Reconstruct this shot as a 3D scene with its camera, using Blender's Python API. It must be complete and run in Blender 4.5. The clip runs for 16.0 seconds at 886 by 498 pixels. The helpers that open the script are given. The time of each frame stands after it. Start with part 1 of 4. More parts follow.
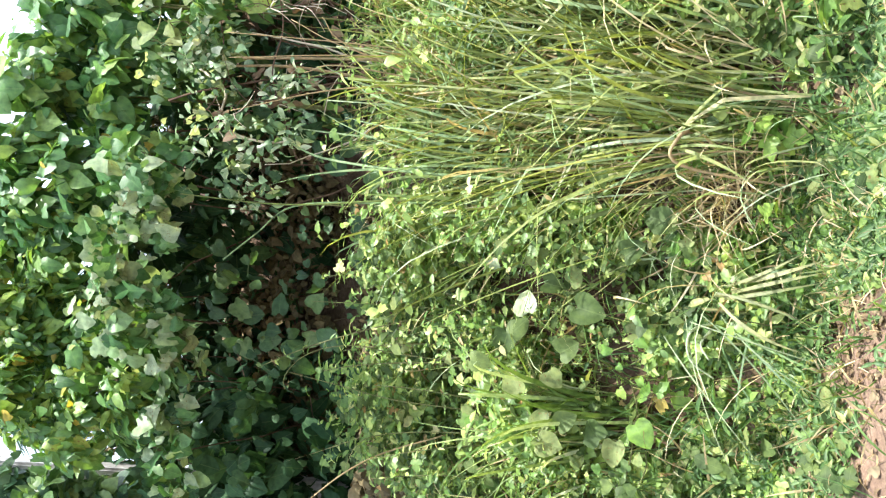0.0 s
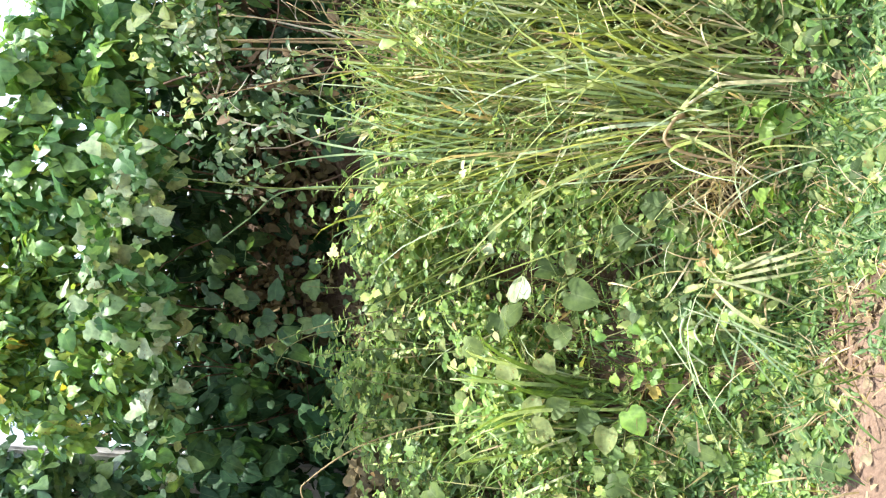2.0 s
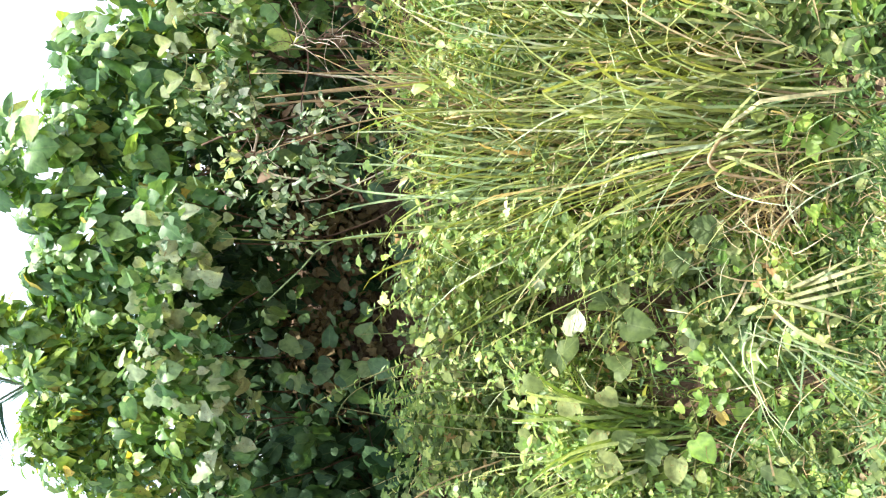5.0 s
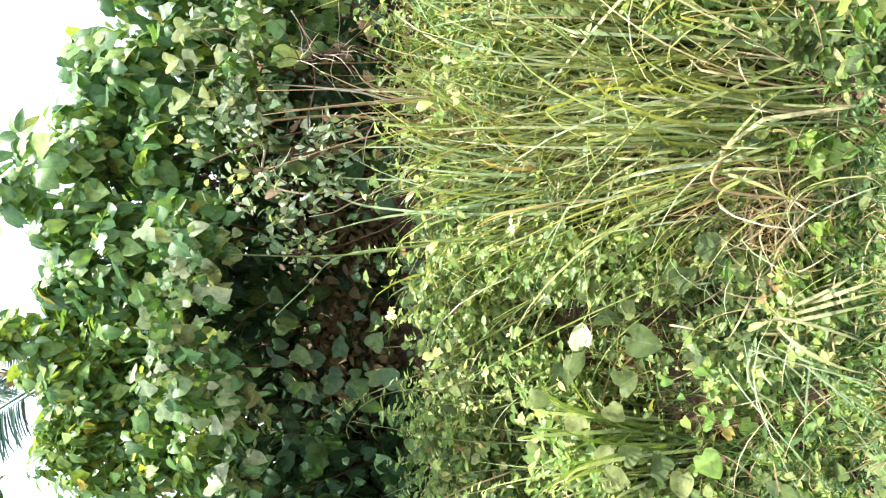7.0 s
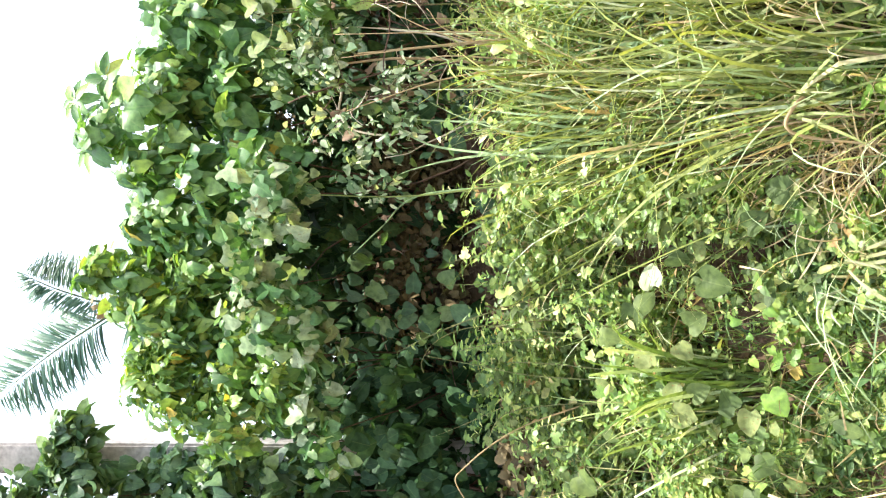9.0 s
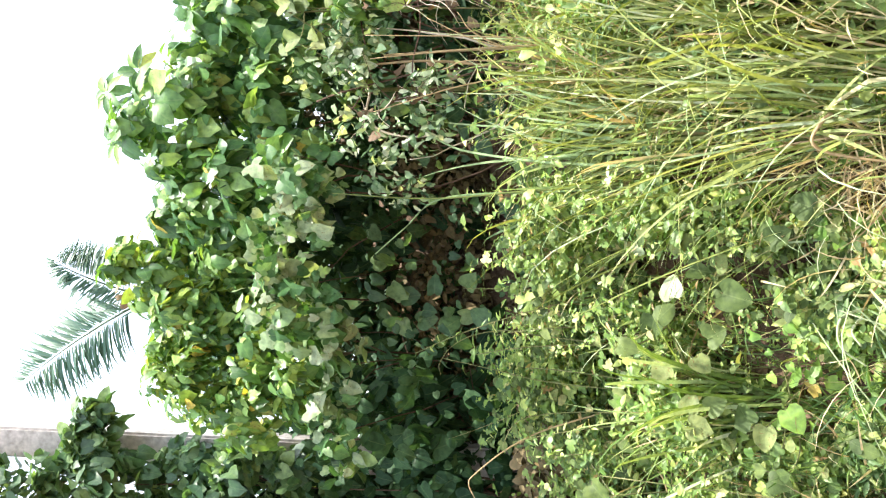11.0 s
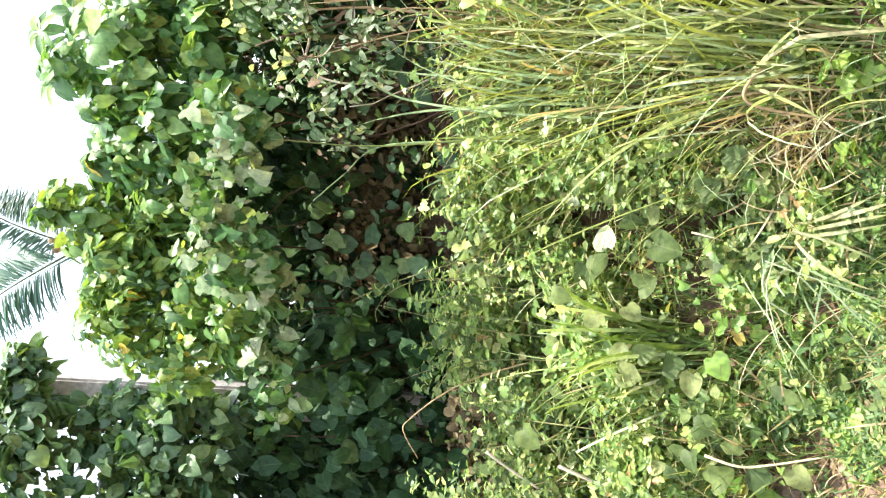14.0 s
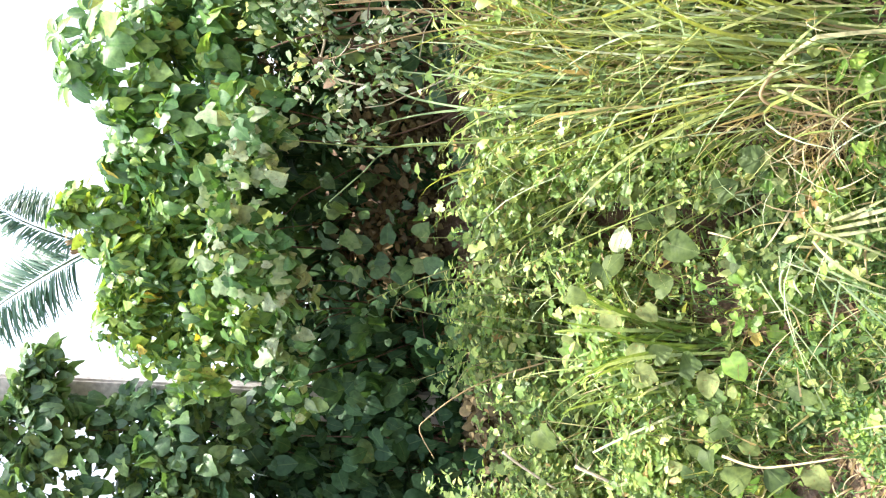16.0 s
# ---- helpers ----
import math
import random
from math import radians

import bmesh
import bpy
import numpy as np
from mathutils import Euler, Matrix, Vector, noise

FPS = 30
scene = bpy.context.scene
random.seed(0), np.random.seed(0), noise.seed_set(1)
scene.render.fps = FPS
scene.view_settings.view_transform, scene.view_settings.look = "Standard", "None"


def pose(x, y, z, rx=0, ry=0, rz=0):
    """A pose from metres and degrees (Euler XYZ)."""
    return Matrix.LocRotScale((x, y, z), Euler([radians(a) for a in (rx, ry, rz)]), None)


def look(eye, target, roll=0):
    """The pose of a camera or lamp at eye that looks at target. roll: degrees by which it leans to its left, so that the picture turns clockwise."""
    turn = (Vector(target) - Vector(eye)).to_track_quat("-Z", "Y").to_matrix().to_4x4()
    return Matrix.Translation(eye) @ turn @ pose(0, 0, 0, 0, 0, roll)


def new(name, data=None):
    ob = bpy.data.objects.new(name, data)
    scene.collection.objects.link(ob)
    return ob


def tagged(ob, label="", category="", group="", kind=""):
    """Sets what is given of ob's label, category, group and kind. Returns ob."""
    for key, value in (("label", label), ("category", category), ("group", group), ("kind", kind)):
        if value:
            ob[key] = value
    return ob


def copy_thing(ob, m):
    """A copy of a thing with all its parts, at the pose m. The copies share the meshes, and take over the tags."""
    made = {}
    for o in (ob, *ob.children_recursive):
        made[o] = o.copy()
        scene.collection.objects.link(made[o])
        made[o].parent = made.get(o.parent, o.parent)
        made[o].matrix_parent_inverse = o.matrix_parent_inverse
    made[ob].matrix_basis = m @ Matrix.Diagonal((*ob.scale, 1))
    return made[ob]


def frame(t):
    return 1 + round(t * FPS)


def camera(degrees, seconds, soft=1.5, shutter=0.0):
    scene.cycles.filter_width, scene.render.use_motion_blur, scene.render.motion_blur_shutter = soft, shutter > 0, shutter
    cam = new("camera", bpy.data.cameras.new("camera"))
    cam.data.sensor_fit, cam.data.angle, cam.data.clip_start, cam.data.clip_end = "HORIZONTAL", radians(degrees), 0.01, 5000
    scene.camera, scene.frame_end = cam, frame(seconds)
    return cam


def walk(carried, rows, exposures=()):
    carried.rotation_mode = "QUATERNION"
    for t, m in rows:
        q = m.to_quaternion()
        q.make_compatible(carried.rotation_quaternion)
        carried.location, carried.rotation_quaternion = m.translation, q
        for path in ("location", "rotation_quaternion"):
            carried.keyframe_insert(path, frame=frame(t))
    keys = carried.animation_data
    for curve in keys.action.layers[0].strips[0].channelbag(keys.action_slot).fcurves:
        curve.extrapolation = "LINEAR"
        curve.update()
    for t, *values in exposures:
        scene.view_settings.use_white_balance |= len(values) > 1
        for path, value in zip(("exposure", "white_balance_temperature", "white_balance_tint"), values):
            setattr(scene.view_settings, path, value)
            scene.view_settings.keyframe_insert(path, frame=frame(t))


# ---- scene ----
cam = camera(45.5, 16.0, soft=1.25)

# seconds, eye, target, roll: a phone held upright on its side, turned a little by hand
PATH = [
    (0, (-0.077, -0.316, 1.44), (-0.012, 1.664, 1.162), -84.4),
    (0.5, (-0.075, -0.31, 1.406), (-0.043, 1.67, 1.125), -84.0),
    (1, (-0.077, -0.304, 1.387), (-0.053, 1.678, 1.12), -83.7),
    (1.5, (-0.081, -0.3, 1.392), (-0.041, 1.681, 1.122), -83.6),
    (2, (-0.095, -0.3, 1.394), (-0.046, 1.681, 1.128), -84.1),
    (2.5, (-0.086, -0.27, 1.407), (-0.012, 1.722, 1.24), -87.8),
    (3, (-0.099, -0.242, 1.39), (0.012, 1.746, 1.199), -89.8),
    (3.5, (-0.091, -0.258, 1.424), (0.008, 1.729, 1.219), -90.8),
    (4, (-0.066, -0.27, 1.424), (0.037, 1.717, 1.22), -90.2),
    (4.2, (-0.056, -0.271, 1.43), (0.041, 1.717, 1.234), -89.9),
    (6.3, (0.078, -0.293, 1.346), (0.104, 1.7, 1.189), -88.7),
    (6.5, (0.066, -0.295, 1.355), (0.103, 1.699, 1.21), -89.0),
    (7, (0.084, -0.299, 1.367), (0.127, 1.695, 1.224), -89.6),
    (7.5, (0.129, -0.314, 1.365), (0.139, 1.683, 1.26), -90.5),
    (8, (0.116, -0.352, 1.408), (0.104, 1.647, 1.344), -90.2),
    (8.5, (0.129, -0.381, 1.39), (0.037, 1.617, 1.376), -90.2),
    (9, (0.12, -0.384, 1.4), (0.029, 1.614, 1.378), -89.6),
    (9.2, (0.108, -0.386, 1.416), (0.028, 1.612, 1.382), -89.3),
    (11.3, (0.127, -0.398, 1.381), (0.03, 1.599, 1.417), -87.2),
    (11.5, (0.113, -0.406, 1.39), (0.006, 1.591, 1.416), -86.9),
    (12, (0.108, -0.412, 1.388), (0.0, 1.585, 1.361), -86.5),
    (12.5, (0.106, -0.413, 1.384), (-0.02, 1.582, 1.315), -86.6),
    (13, (0.104, -0.42, 1.38), (-0.04, 1.573, 1.285), -86.7),
    (13.5, (0.095, -0.424, 1.377), (-0.065, 1.567, 1.274), -86.4),
    (14, (0.102, -0.422, 1.379), (-0.065, 1.569, 1.287), -86.6),
    (14.5, (0.111, -0.413, 1.367), (-0.062, 1.578, 1.296), -86.8),
    (15, (0.104, -0.42, 1.374), (-0.064, 1.572, 1.299), -86.4),
    (15.5, (0.096, -0.427, 1.385), (-0.069, 1.565, 1.309), -86.5),
    (16, (0.112, -0.424, 1.39), (-0.061, 1.567, 1.322), -86.8),
]
EXPOSURES = [(0, 1.66, 6150, 7), (2, 1.69, 6170, 7), (3, 1.76, 6350, 9), (7, 1.79, 6460, 10), (8.5, 1.83, 6480, 10), (16, 1.89, 6480, 11)]
walk(cam, [(t, look(eye, target, roll)) for t, eye, target, roll in PATH], EXPOSURES)

# ---- sky and sun: a high hazy sun over the hedge, somewhat to its right ----
SUN_FROM = Vector((0.42, 0.0, 1.75)).normalized()
world = bpy.data.worlds.new("world")
scene.world = world
world.use_nodes = True
wn = world.node_tree
sky = wn.nodes.new("ShaderNodeTexSky")
sky.sky_type = "NISHITA"
sky.sun_disc = False
sky.sun_elevation = math.asin(SUN_FROM.z)
sky.sun_rotation = math.atan2(SUN_FROM.x, SUN_FROM.y)
sky.air_density, sky.dust_density, sky.ozone_density = 1.0, 5.0, 1.0
haze = wn.nodes.new("ShaderNodeMixRGB")
haze.inputs[0].default_value = 0.45
haze.inputs[2].default_value = (7.2, 7.8, 8.8, 1)
wn.links.new(sky.outputs[0], haze.inputs[1])
wn.links.new(haze.outputs[0], wn.nodes["Background"].inputs[0])
wn.nodes["Background"].inputs[1].default_value = 0.15

sun = new("sun", bpy.data.lights.new("sun", "SUN"))
sun.data.energy, sun.data.angle, sun.data.color = 3.85, radians(0.6), (1.0, 0.96, 0.87)
sun.matrix_world = look(SUN_FROM * 30, (0, 0, 0))


# ---- materials ----
def nodes_of(name):
    mat = bpy.data.materials.new(name)
    mat.use_nodes = True
    nt = mat.node_tree
    return mat, nt, nt.nodes["Principled BSDF"], nt.nodes["Material Output"]


def math_node(nt, op, a, b=None):
    n = nt.nodes.new("ShaderNodeMath")
    n.operation = op
    for i, v in enumerate((a, b)):
        if v is None:
            continue
        if isinstance(v, (int, float)):
            n.inputs[i].default_value = v
        else:
            nt.links.new(v, n.inputs[i])
    return n.outputs[0]


def ramp_node(nt, fac, stops):
    n = nt.nodes.new("ShaderNodeValToRGB")
    while len(n.color_ramp.elements) < len(stops):
        n.color_ramp.elements.new(0.5)
    for e, (p, c) in zip(n.color_ramp.elements, stops):
        e.position, e.color = p, (*c, 1)
    nt.links.new(fac, n.inputs[0])
    return n.outputs[0]


def noise_node(nt, scale, detail=3.0, coord="Object"):
    tc = nt.nodes.new("ShaderNodeTexCoord")
    n = nt.nodes.new("ShaderNodeTexNoise")
    n.inputs["Scale"].default_value, n.inputs["Detail"].default_value = scale, detail
    place = nt.nodes.new("ShaderNodeNewGeometry").outputs["Position"] if coord == "World" else tc.outputs[coord]
    nt.links.new(place, n.inputs["Vector"])
    return n.outputs[0]


def mix_node(nt, kind, fac, a, b):
    n = nt.nodes.new("ShaderNodeMixRGB")
    n.blend_type = kind
    for i, v in enumerate((fac, a, b)):
        if isinstance(v, (int, float)):
            n.inputs[i].default_value = v
        elif isinstance(v, tuple):
            n.inputs[i].default_value = (*v, 1)
        else:
            nt.links.new(v, n.inputs[i])
    return n.outputs[0]


def leaf_material(name, stops, rough=0.42, through_light=0.3, vein=0.5, rib=0.02, spots=0.0, gloss=0.5):
    """A leaf: its own tone, pale midrib, side veins as relief, blotches, light through it."""
    mat, nt, bsdf, out = nodes_of(name)
    info = nt.nodes.new("ShaderNodeObjectInfo")
    geo = nt.nodes.new("ShaderNodeNewGeometry")
    own = math_node(nt, "FRACT", math_node(nt, "ADD", info.outputs["Random"], geo.outputs["Random Per Island"]))
    col = ramp_node(nt, own, stops)
    blot = noise_node(nt, 48.0, 4.0, "World")
    col = mix_node(nt, "MULTIPLY", 0.75, col, ramp_node(nt, blot, [(0.28, (0.45, 0.5, 0.42)), (0.52, (1, 1, 1)), (0.75, (1.5, 1.4, 1.25))]))
    uv = nt.nodes.new("ShaderNodeUVMap")
    sep = nt.nodes.new("ShaderNodeSeparateXYZ")
    nt.links.new(uv.outputs[0], sep.inputs[0])
    side = math_node(nt, "ABSOLUTE", math_node(nt, "SUBTRACT", sep.outputs[0], 0.5))
    if rib > 0:
        mid = math_node(nt, "LESS_THAN", side, rib)
        col = mix_node(nt, "MIX", math_node(nt, "MULTIPLY", mid, 0.13), col, (0.26, 0.34, 0.13))
    if spots > 0:
        rust = math_node(nt, "GREATER_THAN", noise_node(nt, 120.0, 2.0, "World"), 0.66)
        rare = math_node(nt, "GREATER_THAN", own, 1 - spots)
        col = mix_node(nt, "MIX", math_node(nt, "MULTIPLY", math_node(nt, "MULTIPLY", rust, rare), 0.8), col, (0.16, 0.09, 0.03))
    nt.links.new(col, bsdf.inputs["Base Color"])
    bsdf.inputs["Roughness"].default_value = rough
    bsdf.inputs["Specular IOR Level"].default_value = gloss
    if vein > 0:
        wave = math_node(nt, "SINE", math_node(nt, "MULTIPLY", math_node(nt, "SUBTRACT", sep.outputs[1], math_node(nt, "MULTIPLY", side, 0.7)), 50.0))
        bump = nt.nodes.new("ShaderNodeBump")
        bump.inputs["Strength"].default_value, bump.inputs["Distance"].default_value = vein, 0.0012
        nt.links.new(math_node(nt, "ADD", math_node(nt, "MULTIPLY", wave, 0.12), blot), bump.inputs["Height"])
        nt.links.new(bump.outputs[0], bsdf.inputs["Normal"])
    trans = nt.nodes.new("ShaderNodeBsdfTranslucent")
    nt.links.new(mix_node(nt, "MULTIPLY", 1.0, col, (1.7, 1.6, 0.7)), trans.inputs[0])
    mixer = nt.nodes.new("ShaderNodeMixShader")
    mixer.inputs[0].default_value = through_light
    nt.links.new(bsdf.outputs[0], mixer.inputs[1])
    nt.links.new(trans.outputs[0], mixer.inputs[2])
    nt.links.new(mixer.outputs[0], out.inputs[0])
    return mat


def rough_material(name, stops, scale, rough=0.9, bump_scale=60.0, bump=0.5, dist=0.01, fine=None):
    """Soil, bark, concrete and dry stalks: blotches at two scales and a rough relief."""
    mat, nt, bsdf, out = nodes_of(name)
    col = ramp_node(nt, noise_node(nt, scale, 5.0), stops)
    grain = noise_node(nt, fine or scale * 12, 4.0)
    col = mix_node(nt, "MULTIPLY", 0.8, col, ramp_node(nt, grain, [(0.3, (0.6, 0.58, 0.55)), (0.7, (1.25, 1.22, 1.18))]))
    nt.links.new(col, bsdf.inputs["Base Color"])
    bsdf.inputs["Roughness"].default_value = rough
    bsdf.inputs["Specular IOR Level"].default_value = 0.2
    b = nt.nodes.new("ShaderNodeBump")
    b.inputs["Strength"].default_value, b.inputs["Distance"].default_value = bump, dist
    nt.links.new(noise_node(nt, bump_scale, 6.0), b.inputs["Height"])
    nt.links.new(b.outputs[0], bsdf.inputs["Normal"])
    return mat


HEDGE_LEAF = leaf_material("hedge_leaf", [(0.0, (0.040, 0.114, 0.036)), (0.35, (0.075, 0.172, 0.051)), (0.65, (0.130, 0.248, 0.069)), (0.984, (0.240, 0.349, 0.090)), (0.9985, (0.45, 0.33, 0.07))], 0.42, 0.36, spots=0.12, gloss=0.4)
# dark green lowered further, so the colour itself carries shade inside the hedge
SHADED_HEART_LEAF = leaf_material("shaded_heart_leaf", [(0.0, (0.015, 0.042, 0.020)), (0.4, (0.025, 0.063, 0.026)), (0.8, (0.039, 0.088, 0.035)), (0.985, (0.072, 0.124, 0.045))], 0.58, 0.24, spots=0.06, gloss=0.15)
SILVER_LEAF = leaf_material("grey_green_leaf", [(0.0, (0.042, 0.108, 0.034)), (0.4, (0.080, 0.180, 0.056)), (0.6, (0.165, 0.262, 0.108)), (0.8, (0.230, 0.300, 0.168)), (1.0, (0.265, 0.318, 0.200))], 0.45, 0.32, spots=0.15, gloss=0.3)
YOUNG_LEAF = leaf_material("young_leaf", [(0.0, (0.086, 0.176, 0.030)), (0.4, (0.142, 0.248, 0.044)), (0.78, (0.212, 0.315, 0.060)), (0.95, (0.330, 0.385, 0.090)), (0.995, (0.370, 0.250, 0.072))], 0.45, 0.38, vein=0.3, spots=0.1, gloss=0.35)
MIXED_LEAF = leaf_material("mixed_leaf", [(0.0, (0.041, 0.106, 0.028)), (0.4, (0.086, 0.186, 0.043)), (0.75, (0.171, 0.276, 0.060)), (0.982, (0.271, 0.348, 0.076)), (0.997, (0.485, 0.359, 0.064))], 0.42, 0.38, spots=0.12, gloss=0.4)
WEED_LEAF = leaf_material("weed_leaf", [(0.0, (0.078, 0.148, 0.034)), (0.35, (0.146, 0.235, 0.052)), (0.72, (0.240, 0.328, 0.076)), (0.92, (0.385, 0.43, 0.130)), (0.965, (0.605, 0.57, 0.27)), (0.99, (0.396, 0.240, 0.10))], 0.45, 0.36, vein=0.3, gloss=0.45)
LANCE_LEAF = leaf_material("lance_leaf", [(0.0, (0.044, 0.098, 0.026)), (0.4, (0.074, 0.142, 0.037)), (0.8, (0.124, 0.205, 0.056)), (0.97, (0.280, 0.295, 0.105))], 0.5, 0.34, vein=0.25, gloss=0.4)
GRASS = leaf_material("grass_blade", [(0.0, (0.082, 0.110, 0.026)), (0.4, (0.148, 0.186, 0.048)), (0.75, (0.238, 0.270, 0.084)), (0.93, (0.37, 0.40, 0.185)), (1.0, (0.45, 0.405, 0.23))], 0.5, 0.32, vein=0.15, rib=0.06, gloss=0.3)
PALE_GRASS = leaf_material("pale_blade", [(0.0, (0.18, 0.27, 0.12)), (0.5, (0.28, 0.37, 0.19)), (1.0, (0.46, 0.49, 0.33))], 0.5, 0.28, vein=0.15, rib=0.06, gloss=0.35)
TUFT_GRASS = leaf_material("tuft_blade", [(0.0, (0.075, 0.135, 0.028)), (0.5, (0.130, 0.205, 0.048)), (1.0, (0.235, 0.300, 0.100))], 0.5, 0.32, vein=0.15, rib=0.06, gloss=0.3)
OLD_GRASS = leaf_material("old_blade", [(0.0, (0.115, 0.130, 0.042)), (0.5, (0.170, 0.180, 0.065)), (1.0, (0.24, 0.235, 0.105))], 0.5, 0.25, vein=0.15, rib=0.06, gloss=0.35)
PALE_VINE_LEAF = leaf_material("pale_vine_leaf", [(0.0, (0.070, 0.140, 0.060)), (0.4, (0.140, 0.230, 0.110)), (0.7, (0.270, 0.340, 0.200)), (1.0, (0.48, 0.52, 0.38))], 0.42, 0.32, vein=0.4, gloss=0.4)
STALK_GREEN = leaf_material("stalk_green", [(0.0, (0.10, 0.14, 0.06)), (1.0, (0.20, 0.23, 0.12))], 0.5, 0.2, vein=0.0, rib=0.0, gloss=0.3)
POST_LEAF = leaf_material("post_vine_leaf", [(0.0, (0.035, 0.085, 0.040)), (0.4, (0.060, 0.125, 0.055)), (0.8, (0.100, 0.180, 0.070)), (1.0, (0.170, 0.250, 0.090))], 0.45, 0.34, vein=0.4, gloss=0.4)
DRY_GRASS = leaf_material("dry_blade", [(0.0, (0.28, 0.20, 0.10)), (0.5, (0.42, 0.32, 0.17)), (1.0, (0.58, 0.50, 0.31))], 0.65, 0.2, vein=0.3, rib=0.0)
DEAD_LEAF = leaf_material("dead_leaf", [(0.0, (0.083, 0.046, 0.022)), (0.5, (0.155, 0.098, 0.050)), (1.0, (0.238, 0.184, 0.107))], 0.75, 0.12, vein=0.8)
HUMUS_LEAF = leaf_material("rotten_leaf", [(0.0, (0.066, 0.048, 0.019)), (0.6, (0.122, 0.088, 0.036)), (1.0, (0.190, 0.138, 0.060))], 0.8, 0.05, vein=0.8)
BLEACHED_LEAF = leaf_material("bleached_leaf", [(0.0, (0.27, 0.33, 0.185)), (1.0, (0.32, 0.37, 0.22))], 0.4, 0.2, vein=0.8)
CREEPER_LEAF = leaf_material("creeper_leaf", [(0.0, (0.040, 0.068, 0.019)), (0.4, (0.074, 0.112, 0.031)), (0.8, (0.128, 0.172, 0.050)), (1.0, (0.205, 0.235, 0.088))], 0.55, 0.32, vein=0.7, rib=0.02, spots=0.2, gloss=0.22)
LIME_LEAF = leaf_material("lime_leaf", [(0.0, (0.125, 0.230, 0.034)), (1.0, (0.185, 0.290, 0.048))], 0.4, 0.35, vein=0.7, rib=0.02)
PALM_LEAF = leaf_material("palm_leaf", [(0.0, (0.028, 0.090, 0.060)), (0.5, (0.042, 0.115, 0.072)), (1.0, (0.070, 0.145, 0.078))], 0.5, 0.14, vein=0.0, rib=0.0)
STEM = rough_material("green_stem", [(0.3, (0.10, 0.12, 0.04)), (0.7, (0.20, 0.19, 0.08))], 18.0, 0.7, 90, 0.3, 0.002)
TWIG = rough_material("brown_twig", [(0.3, (0.060, 0.038, 0.026)), (0.7, (0.150, 0.095, 0.066))], 20.0, 0.85, 120, 0.5, 0.002)
PALE_TWIG = rough_material("pale_twig", [(0.3, (0.38, 0.33, 0.24)), (0.7, (0.55, 0.50, 0.40))], 20.0, 0.8, 120, 0.4, 0.002)
CONCRETE = rough_material("concrete", [(0.3, (0.42, 0.40, 0.39)), (0.55, (0.50, 0.48, 0.465)), (0.75, (0.57, 0.55, 0.53))], 3.0, 0.9, 70, 0.4, 0.004)
PALM_RIB = rough_material("palm_midrib", [(0.3, (0.045, 0.085, 0.045)), (0.7, (0.075, 0.12, 0.06))], 6.0, 0.5, 40, 0.2, 0.004)
BARK = rough_material("palm_bark", [(0.3, (0.16, 0.13, 0.10)), (0.7, (0.30, 0.26, 0.21))], 4.0, 0.9, 20, 0.6, 0.02)
STONE = rough_material("clod", [(0.3, (0.30, 0.18, 0.12)), (0.7, (0.46, 0.31, 0.22))], 14.0, 0.95, 60, 0.6, 0.006)


def soil_material():
    """Pinkish beaten earth on the path, browner humus where plants stand."""
    mat, nt, bsdf, out = nodes_of("soil")
    path_col = ramp_node(nt, noise_node(nt, 2.3, 5.0), [(0.3, (0.130, 0.086, 0.062)), (0.5, (0.185, 0.126, 0.092)), (0.7, (0.24, 0.168, 0.126))])
    humus = ramp_node(nt, noise_node(nt, 5.0, 5.0), [(0.3, (0.050, 0.033, 0.022)), (0.55, (0.100, 0.067, 0.043)), (0.75, (0.175, 0.122, 0.080))])
    at = nt.nodes.new("ShaderNodeAttribute")
    at.attribute_name = "humus"
    edge = math_node(nt, "ADD", at.outputs["Fac"], math_node(nt, "MULTIPLY", math_node(nt, "SUBTRACT", noise_node(nt, 9.0, 4.0), 0.5), 0.8))
    col = mix_node(nt, "MIX", ramp_node(nt, edge, [(0.35, (0, 0, 0)), (0.65, (1, 1, 1))]), path_col, humus)
    crumbs = noise_node(nt, 70.0, 6.0)
    col = mix_node(nt, "MULTIPLY", 0.7, col, ramp_node(nt, crumbs, [(0.3, (0.6, 0.57, 0.54)), (0.7, (1.2, 1.18, 1.15))]))
    nt.links.new(col, bsdf.inputs["Base Color"])
    bsdf.inputs["Roughness"].default_value = 0.95
    bsdf.inputs["Specular IOR Level"].default_value = 0.15
    b = nt.nodes.new("ShaderNodeBump")
    b.inputs["Strength"].default_value, b.inputs["Distance"].default_value = 0.7, 0.015
    nt.links.new(crumbs, b.inputs["Height"])
    nt.links.new(b.outputs[0], bsdf.inputs["Normal"])
    return mat


SOIL = soil_material()


# ---- building helpers ----
def rnd(a, b):
    return random.uniform(a, b)


def smooth(a, b, v):
    t = min(1.0, max(0.0, (v - a) / (b - a)))
    return t * t * (3 - 2 * t)


def bump_noise(x, y, scale, seed=0.0):
    return noise.noise(Vector((x * scale + seed, y * scale - seed, seed * 0.37)))


def foot(x):
    """How far ahead the bank begins to rise."""
    return 2.25 - 0.20 * max(-3.0, min(3.0, x))


def edge(x):
    """How far ahead the bare path ends and the weeds begin: it runs slantwise."""
    x = max(-3.0, min(3.0, x))
    return 2.06 + 0.38 * min(0.6, max(0.0, -0.42 - x)) - (0.42 * x if x < 0.15 else 0.063 + 0.05 * (x - 0.15)) + 0.07 * bump_noise(x, 0.0, 3.0, 4.0) + 0.04 * bump_noise(x, 0.0, 9.0, 2.0)


